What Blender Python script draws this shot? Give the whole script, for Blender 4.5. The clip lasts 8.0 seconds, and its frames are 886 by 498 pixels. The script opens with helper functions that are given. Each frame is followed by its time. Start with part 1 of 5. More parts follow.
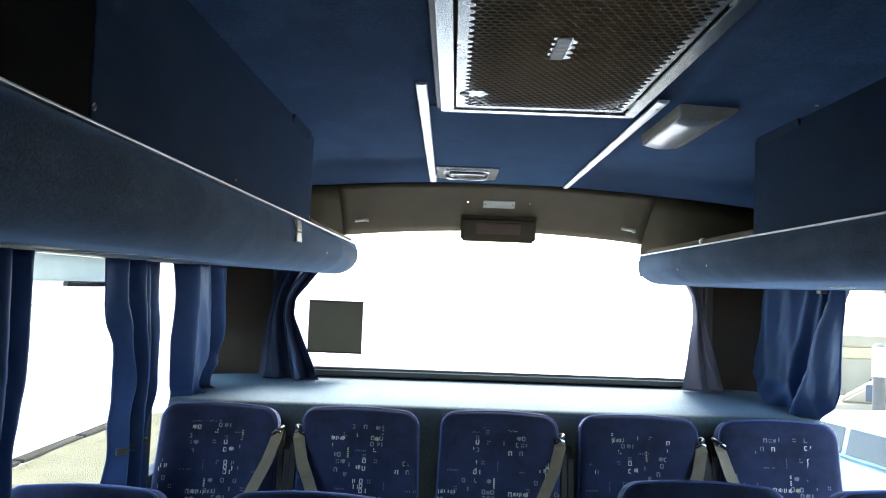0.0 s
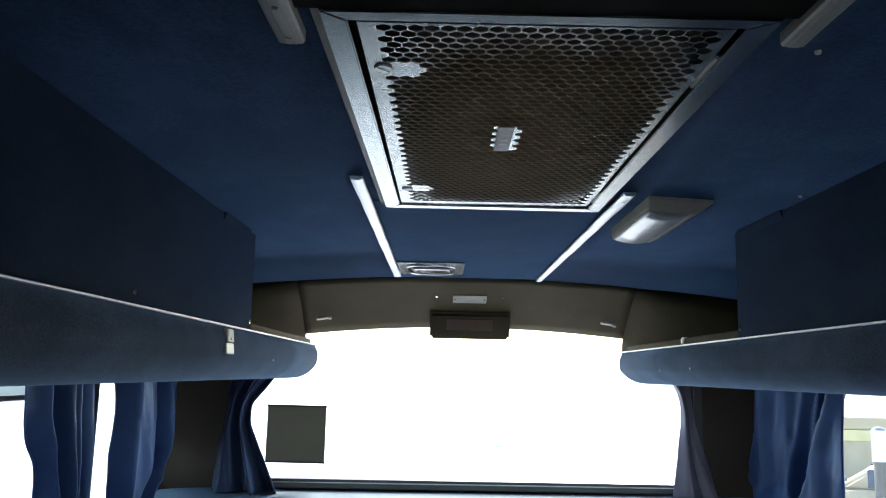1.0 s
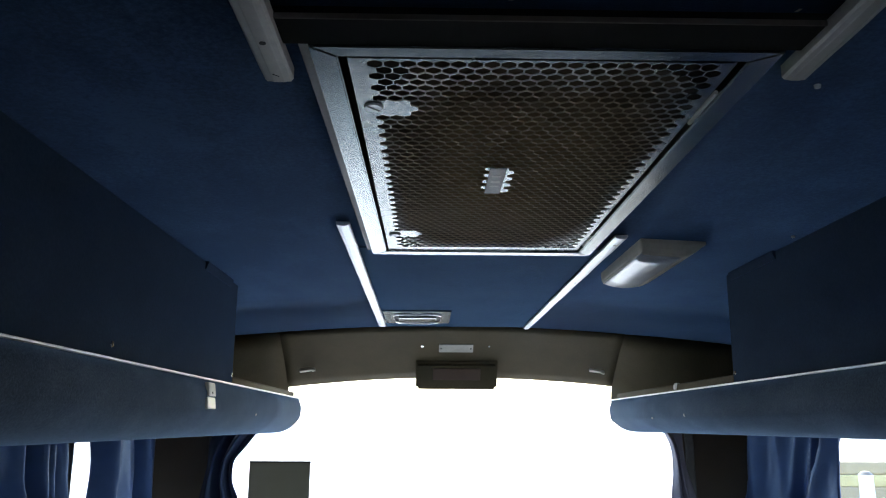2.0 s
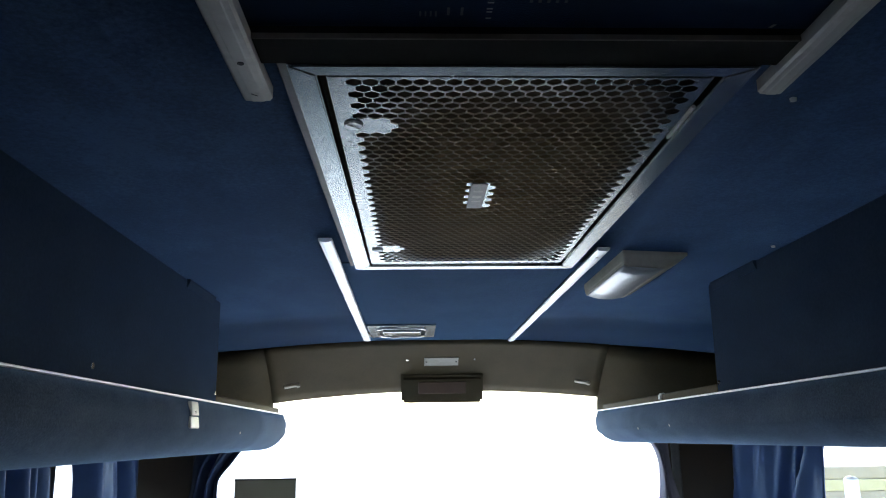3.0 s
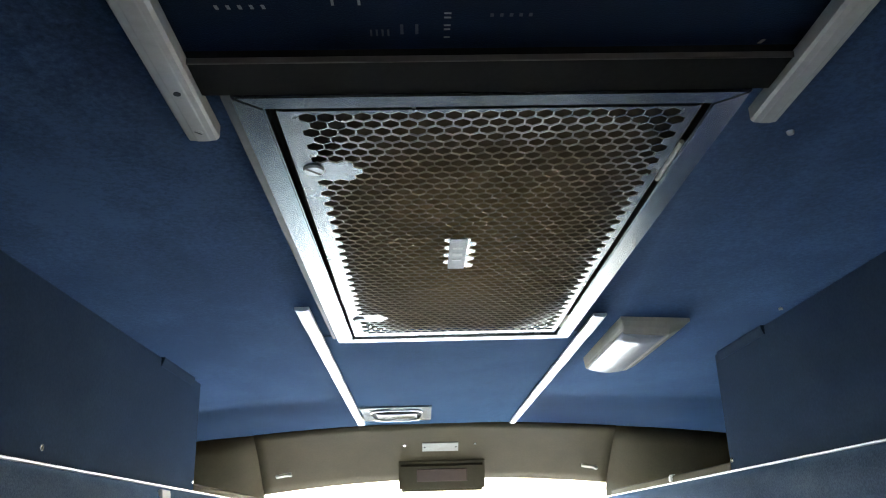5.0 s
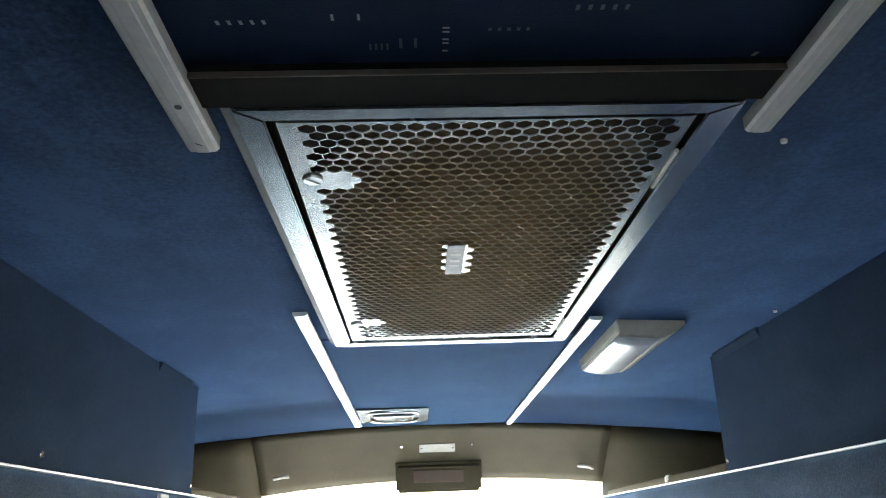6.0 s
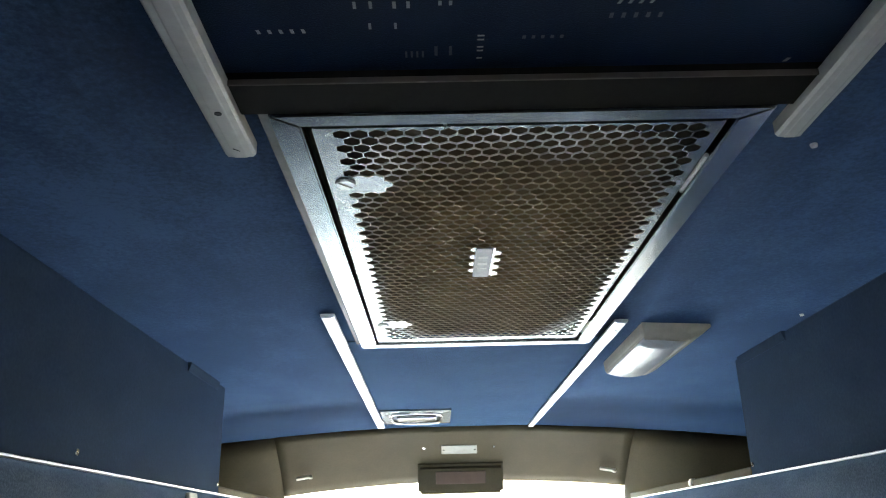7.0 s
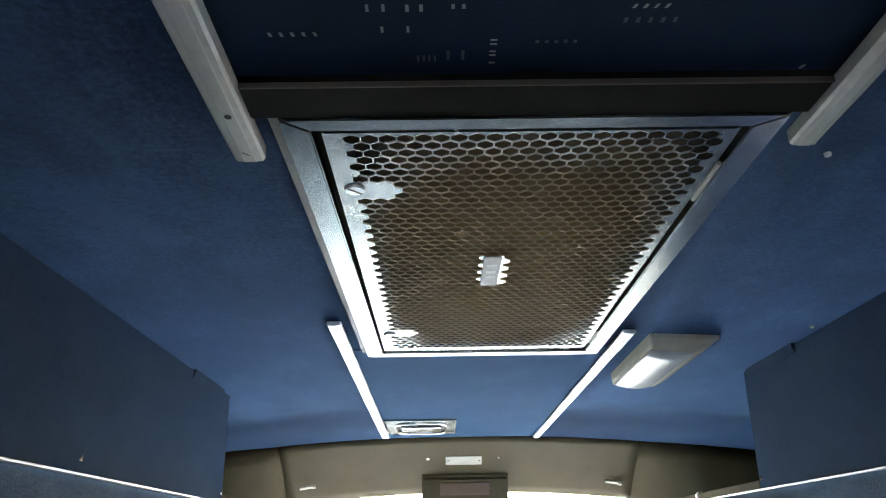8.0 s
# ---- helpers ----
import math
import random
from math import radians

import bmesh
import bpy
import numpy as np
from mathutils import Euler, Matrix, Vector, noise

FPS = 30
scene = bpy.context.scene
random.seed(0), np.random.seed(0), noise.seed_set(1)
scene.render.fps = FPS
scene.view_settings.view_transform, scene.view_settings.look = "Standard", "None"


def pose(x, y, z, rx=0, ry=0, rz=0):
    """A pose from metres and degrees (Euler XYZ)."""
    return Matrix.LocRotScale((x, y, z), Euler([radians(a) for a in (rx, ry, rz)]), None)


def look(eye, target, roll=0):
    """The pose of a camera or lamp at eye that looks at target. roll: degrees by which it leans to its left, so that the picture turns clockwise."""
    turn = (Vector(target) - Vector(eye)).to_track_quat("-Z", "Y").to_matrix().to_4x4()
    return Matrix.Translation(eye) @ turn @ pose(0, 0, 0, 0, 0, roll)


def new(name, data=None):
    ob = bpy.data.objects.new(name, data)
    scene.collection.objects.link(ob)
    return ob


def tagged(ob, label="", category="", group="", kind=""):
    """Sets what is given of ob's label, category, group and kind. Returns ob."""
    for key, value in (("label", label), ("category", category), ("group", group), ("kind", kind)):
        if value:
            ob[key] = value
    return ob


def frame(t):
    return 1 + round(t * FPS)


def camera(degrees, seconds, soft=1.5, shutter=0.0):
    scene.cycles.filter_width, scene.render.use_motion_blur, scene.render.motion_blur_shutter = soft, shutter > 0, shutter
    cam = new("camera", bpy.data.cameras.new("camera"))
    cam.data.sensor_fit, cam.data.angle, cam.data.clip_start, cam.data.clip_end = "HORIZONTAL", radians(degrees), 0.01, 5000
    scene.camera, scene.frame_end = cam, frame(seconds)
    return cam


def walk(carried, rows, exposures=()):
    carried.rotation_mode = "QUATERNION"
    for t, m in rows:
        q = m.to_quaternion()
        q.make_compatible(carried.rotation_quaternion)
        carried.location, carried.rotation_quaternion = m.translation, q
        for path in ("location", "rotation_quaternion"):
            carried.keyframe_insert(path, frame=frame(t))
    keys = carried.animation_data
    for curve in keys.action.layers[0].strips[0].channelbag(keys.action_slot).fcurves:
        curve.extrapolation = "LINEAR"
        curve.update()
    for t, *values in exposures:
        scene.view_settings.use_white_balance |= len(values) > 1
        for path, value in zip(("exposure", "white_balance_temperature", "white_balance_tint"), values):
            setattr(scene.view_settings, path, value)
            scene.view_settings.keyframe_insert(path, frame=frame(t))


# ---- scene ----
cam = camera(58, 8.0, soft=1.1)
PATH = [
    (0, (-0.1510, 0.3160, 1.5650), (-0.1780, 2.3134, 1.6630), 2.30),
    (0.3, (-0.0938, 0.4134, 1.6028), (-0.1218, 2.4105, 1.7088), 1.16),
    (0.5, (-0.0700, 0.4560, 1.6220), (-0.0950, 2.4504, 1.7700), 1.20),
    (0.8, (-0.0614, 0.4912, 1.6272), (-0.0836, 2.4789, 1.8486), 1.08),
    (1, (-0.0710, 0.4960, 1.6280), (-0.0810, 2.4723, 1.9350), 1.40),
    (1.2, (-0.0760, 0.4954, 1.6222), (-0.0754, 2.4640, 1.9745), 1.68),
    (1.5, (-0.0820, 0.5190, 1.6230), (-0.0740, 2.4878, 1.9750), 1.50),
    (2, (-0.0850, 0.5310, 1.6270), (-0.0490, 2.4837, 2.0579), 0.30),
    (2.2, (-0.0847, 0.5241, 1.6329), (-0.0441, 2.4756, 2.0690), 0.01),
    (3.3, (-0.0793, 0.5409, 1.6311), (0.0011, 2.4828, 2.1028), -0.91),
    (3.5, (-0.0540, 0.5600, 1.6200), (0.0100, 2.4998, 2.1029), -0.80),
    (4, (-0.0260, 0.5940, 1.6200), (0.0360, 2.5077, 2.1979), -2.00),
    (4.2, (-0.0356, 0.5992, 1.6198), (0.0280, 2.4953, 2.2528), -1.84),
    (4.5, (-0.0480, 0.6080, 1.6200), (0.0200, 2.4919, 2.2880), -1.90),
    (4.7, (-0.0460, 0.6129, 1.6191), (0.0190, 2.4968, 2.2873), -1.80),
    (5.8, (-0.0470, 0.6031, 1.6229), (0.0100, 2.4848, 2.2982), -1.80),
    (6, (-0.0490, 0.6020, 1.6250), (0.0250, 2.4860, 2.2920), -2.10),
    (6.5, (-0.0550, 0.5960, 1.6260), (0.0130, 2.4823, 2.2871), -2.00),
    (7, (-0.0600, 0.5920, 1.6230), (-0.0340, 2.4752, 2.2961), -1.50),
    (7.5, (-0.0640, 0.5960, 1.6220), (-0.0490, 2.4732, 2.3117), -1.20),
    (8, (-0.0640, 0.5990, 1.6220), (-0.0500, 2.4732, 2.3201), -0.90),
]
EXPOSURES = [(0, 3.22, 6200, 10), (0.5, 3.04, 6200, 10), (1, 2.86, 6200, 10), (2, 2.86, 6150, 10), (3.5, 3.12, 6100, 10), (4, 3.20, 6180, 10), (4.2, 3.45, 6250, 10), (4.5, 4.24, 6480, 8.5), (6.5, 4.57, 6720, 6.5), (8, 4.56, 6720, 6.5)]
walk(cam, [(t, look(eye, target, roll)) for t, eye, target, roll in PATH], EXPOSURES)

# ---- world and light ----
world = bpy.data.worlds.new("sky")
scene.world = world
world.use_nodes = True
wn = world.node_tree.nodes
sky = wn.new("ShaderNodeTexSky")
sky.sky_type, sky.sun_disc = "NISHITA", False
sky.sun_elevation, sky.sun_rotation = radians(42), radians(20)
sky.air_density, sky.dust_density, sky.ozone_density = 1.0, 0.8, 1.2
wn["Background"].inputs["Strength"].default_value = 0.15
world.node_tree.links.new(sky.outputs["Color"], wn["Background"].inputs["Color"])

sun = new("sun", bpy.data.lights.new("sun", "SUN"))
sun.data.energy, sun.data.angle, sun.data.color = 2.5, radians(26), (1.0, 0.96, 0.9)
sun.matrix_world = look((0, 0, 0), (-0.34 * 0.743, -0.94 * 0.743, -0.669))


# ---- materials ----
class Graph:
    """A node tree with short calls for sums of its sockets."""

    def __init__(self, name):
        self.mat = bpy.data.materials.new(name)
        self.mat.use_nodes = True
        self.tree = self.mat.node_tree
        self.bsdf = self.tree.nodes["Principled BSDF"]
        self.coord = self.tree.nodes.new("ShaderNodeTexCoord")

    def add(self, kind, **given):
        node = self.tree.nodes.new(kind)
        for key, value in given.items():
            self.put(node, key, value)
        return node

    def put(self, node, key, value):
        slot = node.inputs[int(key[1:])] if key[0] == "i" and key[1:].isdigit() else node.inputs[key.replace("_", " ")]
        if isinstance(value, bpy.types.NodeSocket):
            self.tree.links.new(value, slot)
        else:
            slot.default_value = value

    def math(self, op, a, b=0.0, c=0.0):
        node = self.tree.nodes.new("ShaderNodeMath")
        node.operation = op
        for k, v in enumerate((a, b, c)):
            self.put(node, f"i{k}", v)
        return node.outputs[0]

    def noise(self, scale, detail=3.0, rough=0.6, vector=None):
        node = self.add("ShaderNodeTexNoise", Scale=scale, Detail=detail, Roughness=rough, Vector=vector or self.coord.outputs["Object"])
        return node.outputs["Fac"]

    def ramp(self, fac, stops):
        node = self.tree.nodes.new("ShaderNodeValToRGB")
        self.put(node, "Fac", fac)
        while len(node.color_ramp.elements) < len(stops):
            node.color_ramp.elements.new(0.5)
        for e, (p, c) in zip(node.color_ramp.elements, stops):
            e.position, e.color = p, (*c, 1)
        return node.outputs["Color"]

    def mix(self, fac, a, b):
        node = self.tree.nodes.new("ShaderNodeMix")
        node.data_type = "RGBA"
        for k, v in ((0, fac), (6, a), (7, b)):
            v = (*v, 1) if isinstance(v, tuple) and len(v) == 3 else v
            self.put(node, f"i{k}", v)
        return node.outputs[2]

    def bump(self, height, strength, distance):
        node = self.add("ShaderNodeBump", Height=height, Strength=strength, Distance=distance)
        self.put(self.bsdf, "Normal", node.outputs[0])

    def white(self, vector):
        return self.add("ShaderNodeTexWhiteNoise", Vector=vector).outputs["Value"]


def plain(name, dark, light, rough=0.6, metal=0.0, fine=60.0, coarse=4.0, bump=0.15, depth=0.002, sheen=0.0, spread=0.12, gloss=0.5):
    """A surface between two tones: fine grain, coarse stains, uneven gloss and relief."""
    g = Graph(name)
    a, b = g.noise(fine, 4.0, 0.65), g.noise(coarse, 5.0, 0.6)
    both = g.math("ADD", g.math("MULTIPLY", a, 0.45), g.math("MULTIPLY", b, 0.55))
    g.put(g.bsdf, "Base Color", g.ramp(both, ((0.3, dark), (0.7, light))))
    g.put(g.bsdf, "Roughness", g.math("ADD", rough - spread / 2, g.math("MULTIPLY", b, spread)))
    g.put(g.bsdf, "Metallic", metal)
    g.put(g.bsdf, "Specular IOR Level", gloss)
    if sheen:
        g.put(g.bsdf, "Sheen Weight", sheen)
        g.put(g.bsdf, "Sheen Roughness", 0.5)
    g.bump(a, bump, depth)
    return g.mat


def brushed(name, dark, light, rough=0.35, along=(60.0, 2.0, 60.0), bump=0.03):
    """Worn aluminium with drawn lines and smudges."""
    g = Graph(name)
    m = g.add("ShaderNodeMapping", Vector=g.coord.outputs["Object"], Scale=along)
    lines, smudge = g.noise(6.0, 4.0, 0.7, m.outputs[0]), g.noise(14.0, 5.0, 0.7)
    both = g.math("ADD", g.math("MULTIPLY", lines, 0.5), g.math("MULTIPLY", smudge, 0.5))
    g.put(g.bsdf, "Base Color", g.ramp(both, ((0.32, dark), (0.62, light))))
    g.put(g.bsdf, "Metallic", 1.0)
    g.put(g.bsdf, "Roughness", g.math("ADD", rough - 0.1, g.math("MULTIPLY", smudge, 0.25)))
    g.bump(lines, bump, 0.001)
    return g.mat


def carpet(name, dark, light, sheen=0.3, pile=170.0, rough_pile=0.3, worn=0.15, tint=(0.22, 0.45, 0.95)):
    """Short needle-felt lining with worn, brushed patches."""
    g = Graph(name)
    m = g.add("ShaderNodeMapping", Vector=g.coord.outputs["Object"], Scale=(1.0, 0.55, 1.0))
    fibre, patch, streak = g.noise(pile, 4.0, 0.75), g.noise(3.2, 5.0, 0.62, m.outputs[0]), g.noise(11.0, 4.0, 0.6, m.outputs[0])
    both = g.math("ADD", g.math("MULTIPLY", fibre, rough_pile), g.math("ADD", g.math("MULTIPLY", patch, 0.8 - rough_pile), g.math("MULTIPLY", streak, 0.2)))
    g.put(g.bsdf, "Base Color", g.ramp(both, ((0.51 - worn, dark), (0.51, tuple(0.6 * p + 0.4 * q for p, q in zip(dark, light))), (0.51 + worn, light))))
    g.put(g.bsdf, "Roughness", 0.95)
    g.put(g.bsdf, "Specular IOR Level", 0.12)
    g.put(g.bsdf, "Sheen Weight", sheen)
    g.put(g.bsdf, "Sheen Roughness", 0.35)
    g.put(g.bsdf, "Sheen Tint", (*tint, 1))
    g.bump(fibre, 0.1, 0.0015)
    return g.mat


def moquette(name, flat, tones):
    """Navy seat plush: fine weave with worn, flattened areas."""
    g = Graph(name)
    weave, wear, rub = g.noise(700.0, 2.0, 0.6), g.noise(6.0, 4.0, 0.6), g.noise(28.0, 4.0, 0.65)
    both = g.math("ADD", g.math("MULTIPLY", weave, 0.35), g.math("ADD", g.math("MULTIPLY", wear, 0.45), g.math("MULTIPLY", rub, 0.2)))
    g.put(g.bsdf, "Base Color", g.ramp(both, ((0.36, tones[0]), (0.64, tones[1]))))
    g.put(g.bsdf, "Roughness", 0.9)
    g.put(g.bsdf, "Specular IOR Level", 0.08 if flat else 0.3)
    g.put(g.bsdf, "Sheen Weight", 0.7 if flat else 0.3)
    g.put(g.bsdf, "Sheen Roughness", 0.35)
    g.put(g.bsdf, "Sheen Tint", (0.2, 0.45, 0.95, 1) if flat else (0.35, 0.45, 1.0, 1))
    g.bump(weave, 0.3, 0.0015)
    return g.mat


def glazing(name, tint, gloss=0.06, dirt=0.0):
    """A pane: what lies behind it, a little mirror on top, and a film of streaked dirt that catches the light."""
    g = Graph(name)
    out = g.tree.nodes["Material Output"]
    clear = g.add("ShaderNodeBsdfTransparent", Color=(*tint, 1))
    shine = g.add("ShaderNodeBsdfGlossy", Roughness=0.02)
    facing = g.add("ShaderNodeLayerWeight", Blend=0.5).outputs["Facing"]
    mixer = g.add("ShaderNodeMixShader", Fac=g.math("ADD", gloss / 3, g.math("MULTIPLY", g.math("POWER", facing, 5.0), 0.5)))
    g.tree.links.new(clear.outputs[0], mixer.inputs[1])
    g.tree.links.new(shine.outputs[0], mixer.inputs[2])
    if dirt:
        m = g.add("ShaderNodeMapping", Vector=g.coord.outputs["Object"], Scale=(1.0, 9.0, 0.8))
        streak = g.noise(5.0, 5.0, 0.65, m.outputs[0])
        film_of = g.add("ShaderNodeBsdfTranslucent", Color=(0.9, 0.88, 0.8, 1))
        over = g.add("ShaderNodeMixShader", Fac=g.math("MULTIPLY", dirt, g.math("ADD", 0.4, g.math("POWER", streak, 2.0))))
        g.tree.links.new(mixer.outputs[0], over.inputs[1])
        g.tree.links.new(film_of.outputs[0], over.inputs[2])
        mixer = over
    g.tree.links.new(mixer.outputs[0], out.inputs["Surface"])
    return g.mat


def dusty(name, dark, light, dust, metal):
    """Grille metal or filter mat with brown dust towards the middle; the mat is darker towards its edges."""
    g = Graph(name)
    sep = g.add("ShaderNodeSeparateXYZ", Vector=g.coord.outputs["Object"])
    a, b = g.math("DIVIDE", g.math("SUBTRACT", sep.outputs["X"], 0.005), 0.166), g.math("DIVIDE", g.math("ADD", sep.outputs["Y"], 0.005), 0.378)
    away = g.math("POWER", g.math("ADD", g.math("POWER", g.math("ABSOLUTE", a), 3.6), g.math("POWER", g.math("ABSOLUTE", b), 3.6)), 0.28)
    fine, cloud = g.noise(140.0, 4.0, 0.7), g.noise(11.0, 5.0, 0.65)
    away = g.math("ADD", away, g.math("MULTIPLY", g.math("SUBTRACT", cloud, 0.5), 0.3))
    cover_of = g.ramp(g.math("SUBTRACT", 1.35, away), ((0.30, (0, 0, 0)), (0.52, (0.95, 0.95, 0.95))) if metal else ((0.25, (0.05, 0.05, 0.05)), (1.15, (0.95, 0.95, 0.95))))
    cover_of = g.math("MULTIPLY", cover_of, g.math("ADD", 0.95, g.math("MULTIPLY", fine, 0.1)))
    tone = g.ramp(g.math("ADD", g.math("MULTIPLY", fine, 0.5), g.math("MULTIPLY", cloud, 0.5)), ((0.35, dark), (0.65, light)))
    g.put(g.bsdf, "Base Color", g.mix(cover_of, tone, dust))
    g.put(g.bsdf, "Metallic", g.math("MULTIPLY", metal, g.math("SUBTRACT", 1.0, g.math("MINIMUM", 1.0, g.math("MULTIPLY", cover_of, 0.72)))))
    g.put(g.bsdf, "Roughness", g.math("ADD", 0.26 if metal else 0.9, g.math("MULTIPLY", cover_of, 0.42 if metal else 0.05)))
    g.put(g.bsdf, "Specular IOR Level", g.math("SUBTRACT", 0.5, g.math("MULTIPLY", cover_of, 0.2)))
    g.bump(fine, 0.1 if metal else 0.2, 0.0006 if metal else 0.003)
    return g.mat


CARPET = carpet("blue_lining_carpet", (0.0072, 0.0160, 0.036), (0.037, 0.074, 0.142), 0.7, worn=0.068)
RACK_CARPET = carpet("rack_lining_carpet", (0.026, 0.040, 0.064), (0.115, 0.155, 0.212), 0.4, 300.0, 0.42, 0.11, (0.34, 0.58, 1.0))
LOCKER_CARPET = carpet("locker_lining_carpet", (0.015, 0.030, 0.055), (0.046, 0.077, 0.128))
SHELF_CARPET = carpet("shelf_carpet", (0.082, 0.108, 0.115), (0.172, 0.212, 0.222), 0.2, 95.0, 0.5, tint=(0.5, 0.7, 1.0))
SEAT = moquette("seat_moquette", False, ((0.010, 0.012, 0.026), (0.032, 0.044, 0.108)))
# one ceiling moquette twice: lit tone for the rear panel, shaded for the front
LIT_CLOTH = moquette("lit_ceiling_moquette", True, ((0.010, 0.024, 0.048), (0.040, 0.088, 0.155)))
SHADED_CLOTH = moquette("shaded_ceiling_moquette", True, ((0.006, 0.010, 0.022), (0.013, 0.023, 0.047)))
PALE_YARN = plain("pale_woven_yarn", (0.66, 0.63, 0.54), (0.88, 0.85, 0.75), 0.85, fine=900, coarse=40, bump=0.3, depth=0.0006)
DIM_YARN = plain("faded_woven_yarn", (0.15, 0.17, 0.21), (0.30, 0.32, 0.35), 0.9, fine=900, coarse=40, bump=0.3, depth=0.0006)
GREY_YARN = plain("grey_woven_yarn", (0.22, 0.23, 0.24), (0.40, 0.41, 0.40), 0.9, fine=900, coarse=60, bump=0.3, depth=0.0006)
DARK_YARN = plain("dark_faded_yarn", (0.055, 0.068, 0.090), (0.105, 0.120, 0.145), 0.9, fine=900, coarse=60, bump=0.3, depth=0.0006)
WORN_YARN = plain("worn_blue_yarn", (0.045, 0.095, 0.165), (0.085, 0.150, 0.245), 0.9, fine=900, coarse=60, bump=0.1, depth=0.0002, gloss=0.05)
GOLD_YARN = plain("yellow_woven_yarn", (0.55, 0.46, 0.19), (0.78, 0.68, 0.33), 0.85, fine=900, coarse=40, bump=0.3, depth=0.0006)
PIPING = plain("blue_piping", (0.04, 0.065, 0.23), (0.08, 0.125, 0.38), 0.7, fine=200, sheen=0.3)


def drapery(name, dark, light, glow, shine=(0.38, 0.60, 1.0)):
    """Curtain cloth: fine weave, soft sheen, some daylight through it."""
    g = Graph(name)
    weave, stain = g.noise(650.0, 3.0, 0.6), g.noise(6.0, 5.0, 0.6)
    both = g.math("ADD", g.math("MULTIPLY", weave, 0.35), g.math("MULTIPLY", stain, 0.65))
    g.put(g.bsdf, "Base Color", g.ramp(both, ((0.3, dark), (0.7, light))))
    g.put(g.bsdf, "Roughness", 0.4)
    g.put(g.bsdf, "Specular IOR Level", 0.6)
    g.put(g.bsdf, "Specular Tint", (*shine, 1))
    g.put(g.bsdf, "Sheen Weight", 0.15)
    g.put(g.bsdf, "Sheen Tint", (0.5, 0.65, 1.0, 1))
    g.bump(weave, 0.2, 0.001)
    lit = g.add("ShaderNodeBsdfTranslucent", Color=(*glow, 1))
    mixer = g.add("ShaderNodeMixShader", Fac=0.10)
    g.tree.links.new(g.bsdf.outputs[0], mixer.inputs[1])
    g.tree.links.new(lit.outputs[0], mixer.inputs[2])
    g.tree.links.new(mixer.outputs[0], g.tree.nodes["Material Output"].inputs["Surface"])
    return g.mat


CURTAIN = drapery("blue_curtain_cloth", (0.014, 0.027, 0.080), (0.042, 0.078, 0.195), (0.06, 0.12, 0.34))
PALE_CURTAIN = drapery("lavender_curtain_cloth", (0.115, 0.108, 0.142), (0.175, 0.168, 0.215), (0.15, 0.147, 0.195), (0.85, 0.80, 1.0))
DARK_CURTAIN = drapery("dark_curtain_cloth", (0.020, 0.027, 0.058), (0.040, 0.052, 0.105), (0.045, 0.055, 0.12))
ALU = brushed("worn_aluminium", (0.55, 0.57, 0.6), (0.82, 0.84, 0.86), 0.38)
ALU_FRAME = plain("grille_frame_aluminium", (0.14, 0.165, 0.175), (0.29, 0.32, 0.33), 0.22, 0.95, fine=130, coarse=9, bump=0.04, depth=0.0006, spread=0.1)
ALU_DULL = plain("dull_painted_rail", (0.54, 0.52, 0.48), (0.72, 0.70, 0.65), 0.5, 0.15, fine=90, coarse=9, bump=0.1)
PERFORATED = plain("perforated_steel", (0.13, 0.145, 0.15), (0.30, 0.32, 0.325), 0.26, 0.95, fine=120, coarse=14, bump=0.05, depth=0.0006)
DUSTY_STEEL = dusty("dusty_punched_steel", (0.30, 0.30, 0.29), (0.56, 0.57, 0.56), (0.34, 0.245, 0.13), 0.9)
TRIM = plain("silver_trim", (0.6, 0.62, 0.64), (0.8, 0.82, 0.84), 0.4, 0.7, fine=80, coarse=8)
BLACK_VINYL = plain("black_vinyl", (0.007, 0.006, 0.005), (0.014, 0.012, 0.010), 0.6, fine=150, coarse=6)
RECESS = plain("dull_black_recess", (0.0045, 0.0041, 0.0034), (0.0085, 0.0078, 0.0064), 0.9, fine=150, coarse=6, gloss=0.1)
HEADER = plain("dark_header_vinyl", (0.064, 0.050, 0.029), (0.112, 0.089, 0.053), 0.7, fine=220, coarse=5, bump=0.2, gloss=0.15)
PILLAR = plain("brown_black_trim", (0.056, 0.044, 0.034), (0.088, 0.071, 0.056), 0.7, fine=220, coarse=5, bump=0.2)
FILTER = dusty("dusty_brown_filter", (0.030, 0.024, 0.016), (0.040, 0.032, 0.022), (0.28, 0.18, 0.072), 0.0)
WHITE_PLASTIC = plain("aged_white_plastic", (0.62, 0.62, 0.58), (0.75, 0.75, 0.72), 0.35, fine=60, coarse=8, bump=0.03)
DIFFUSER = plain("opal_lamp_cover", (0.72, 0.74, 0.76), (0.85, 0.86, 0.88), 0.30, fine=30, coarse=6, bump=0.02)
PLATE_GREY = plain("dull_grey_plate", (0.24, 0.23, 0.20), (0.36, 0.345, 0.31), 0.45, 0.2, fine=120, coarse=24, bump=0.1)
CREAM = plain("cream_plate", (0.55, 0.50, 0.40), (0.68, 0.63, 0.52), 0.5, fine=80, coarse=20)
RUBBER = plain("black_rubber", (0.012, 0.012, 0.013), (0.03, 0.03, 0.03), 0.55, fine=90)
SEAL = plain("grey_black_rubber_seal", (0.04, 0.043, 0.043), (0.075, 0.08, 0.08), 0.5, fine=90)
BLACK_PLASTIC = plain("black_plastic", (0.012, 0.012, 0.013), (0.028, 0.028, 0.028), 0.4, fine=90)
WEBBING = plain("beige_belt_webbing", (0.15, 0.115, 0.070), (0.33, 0.262, 0.175), 0.7, fine=400, coarse=9, bump=0.3, depth=0.001)
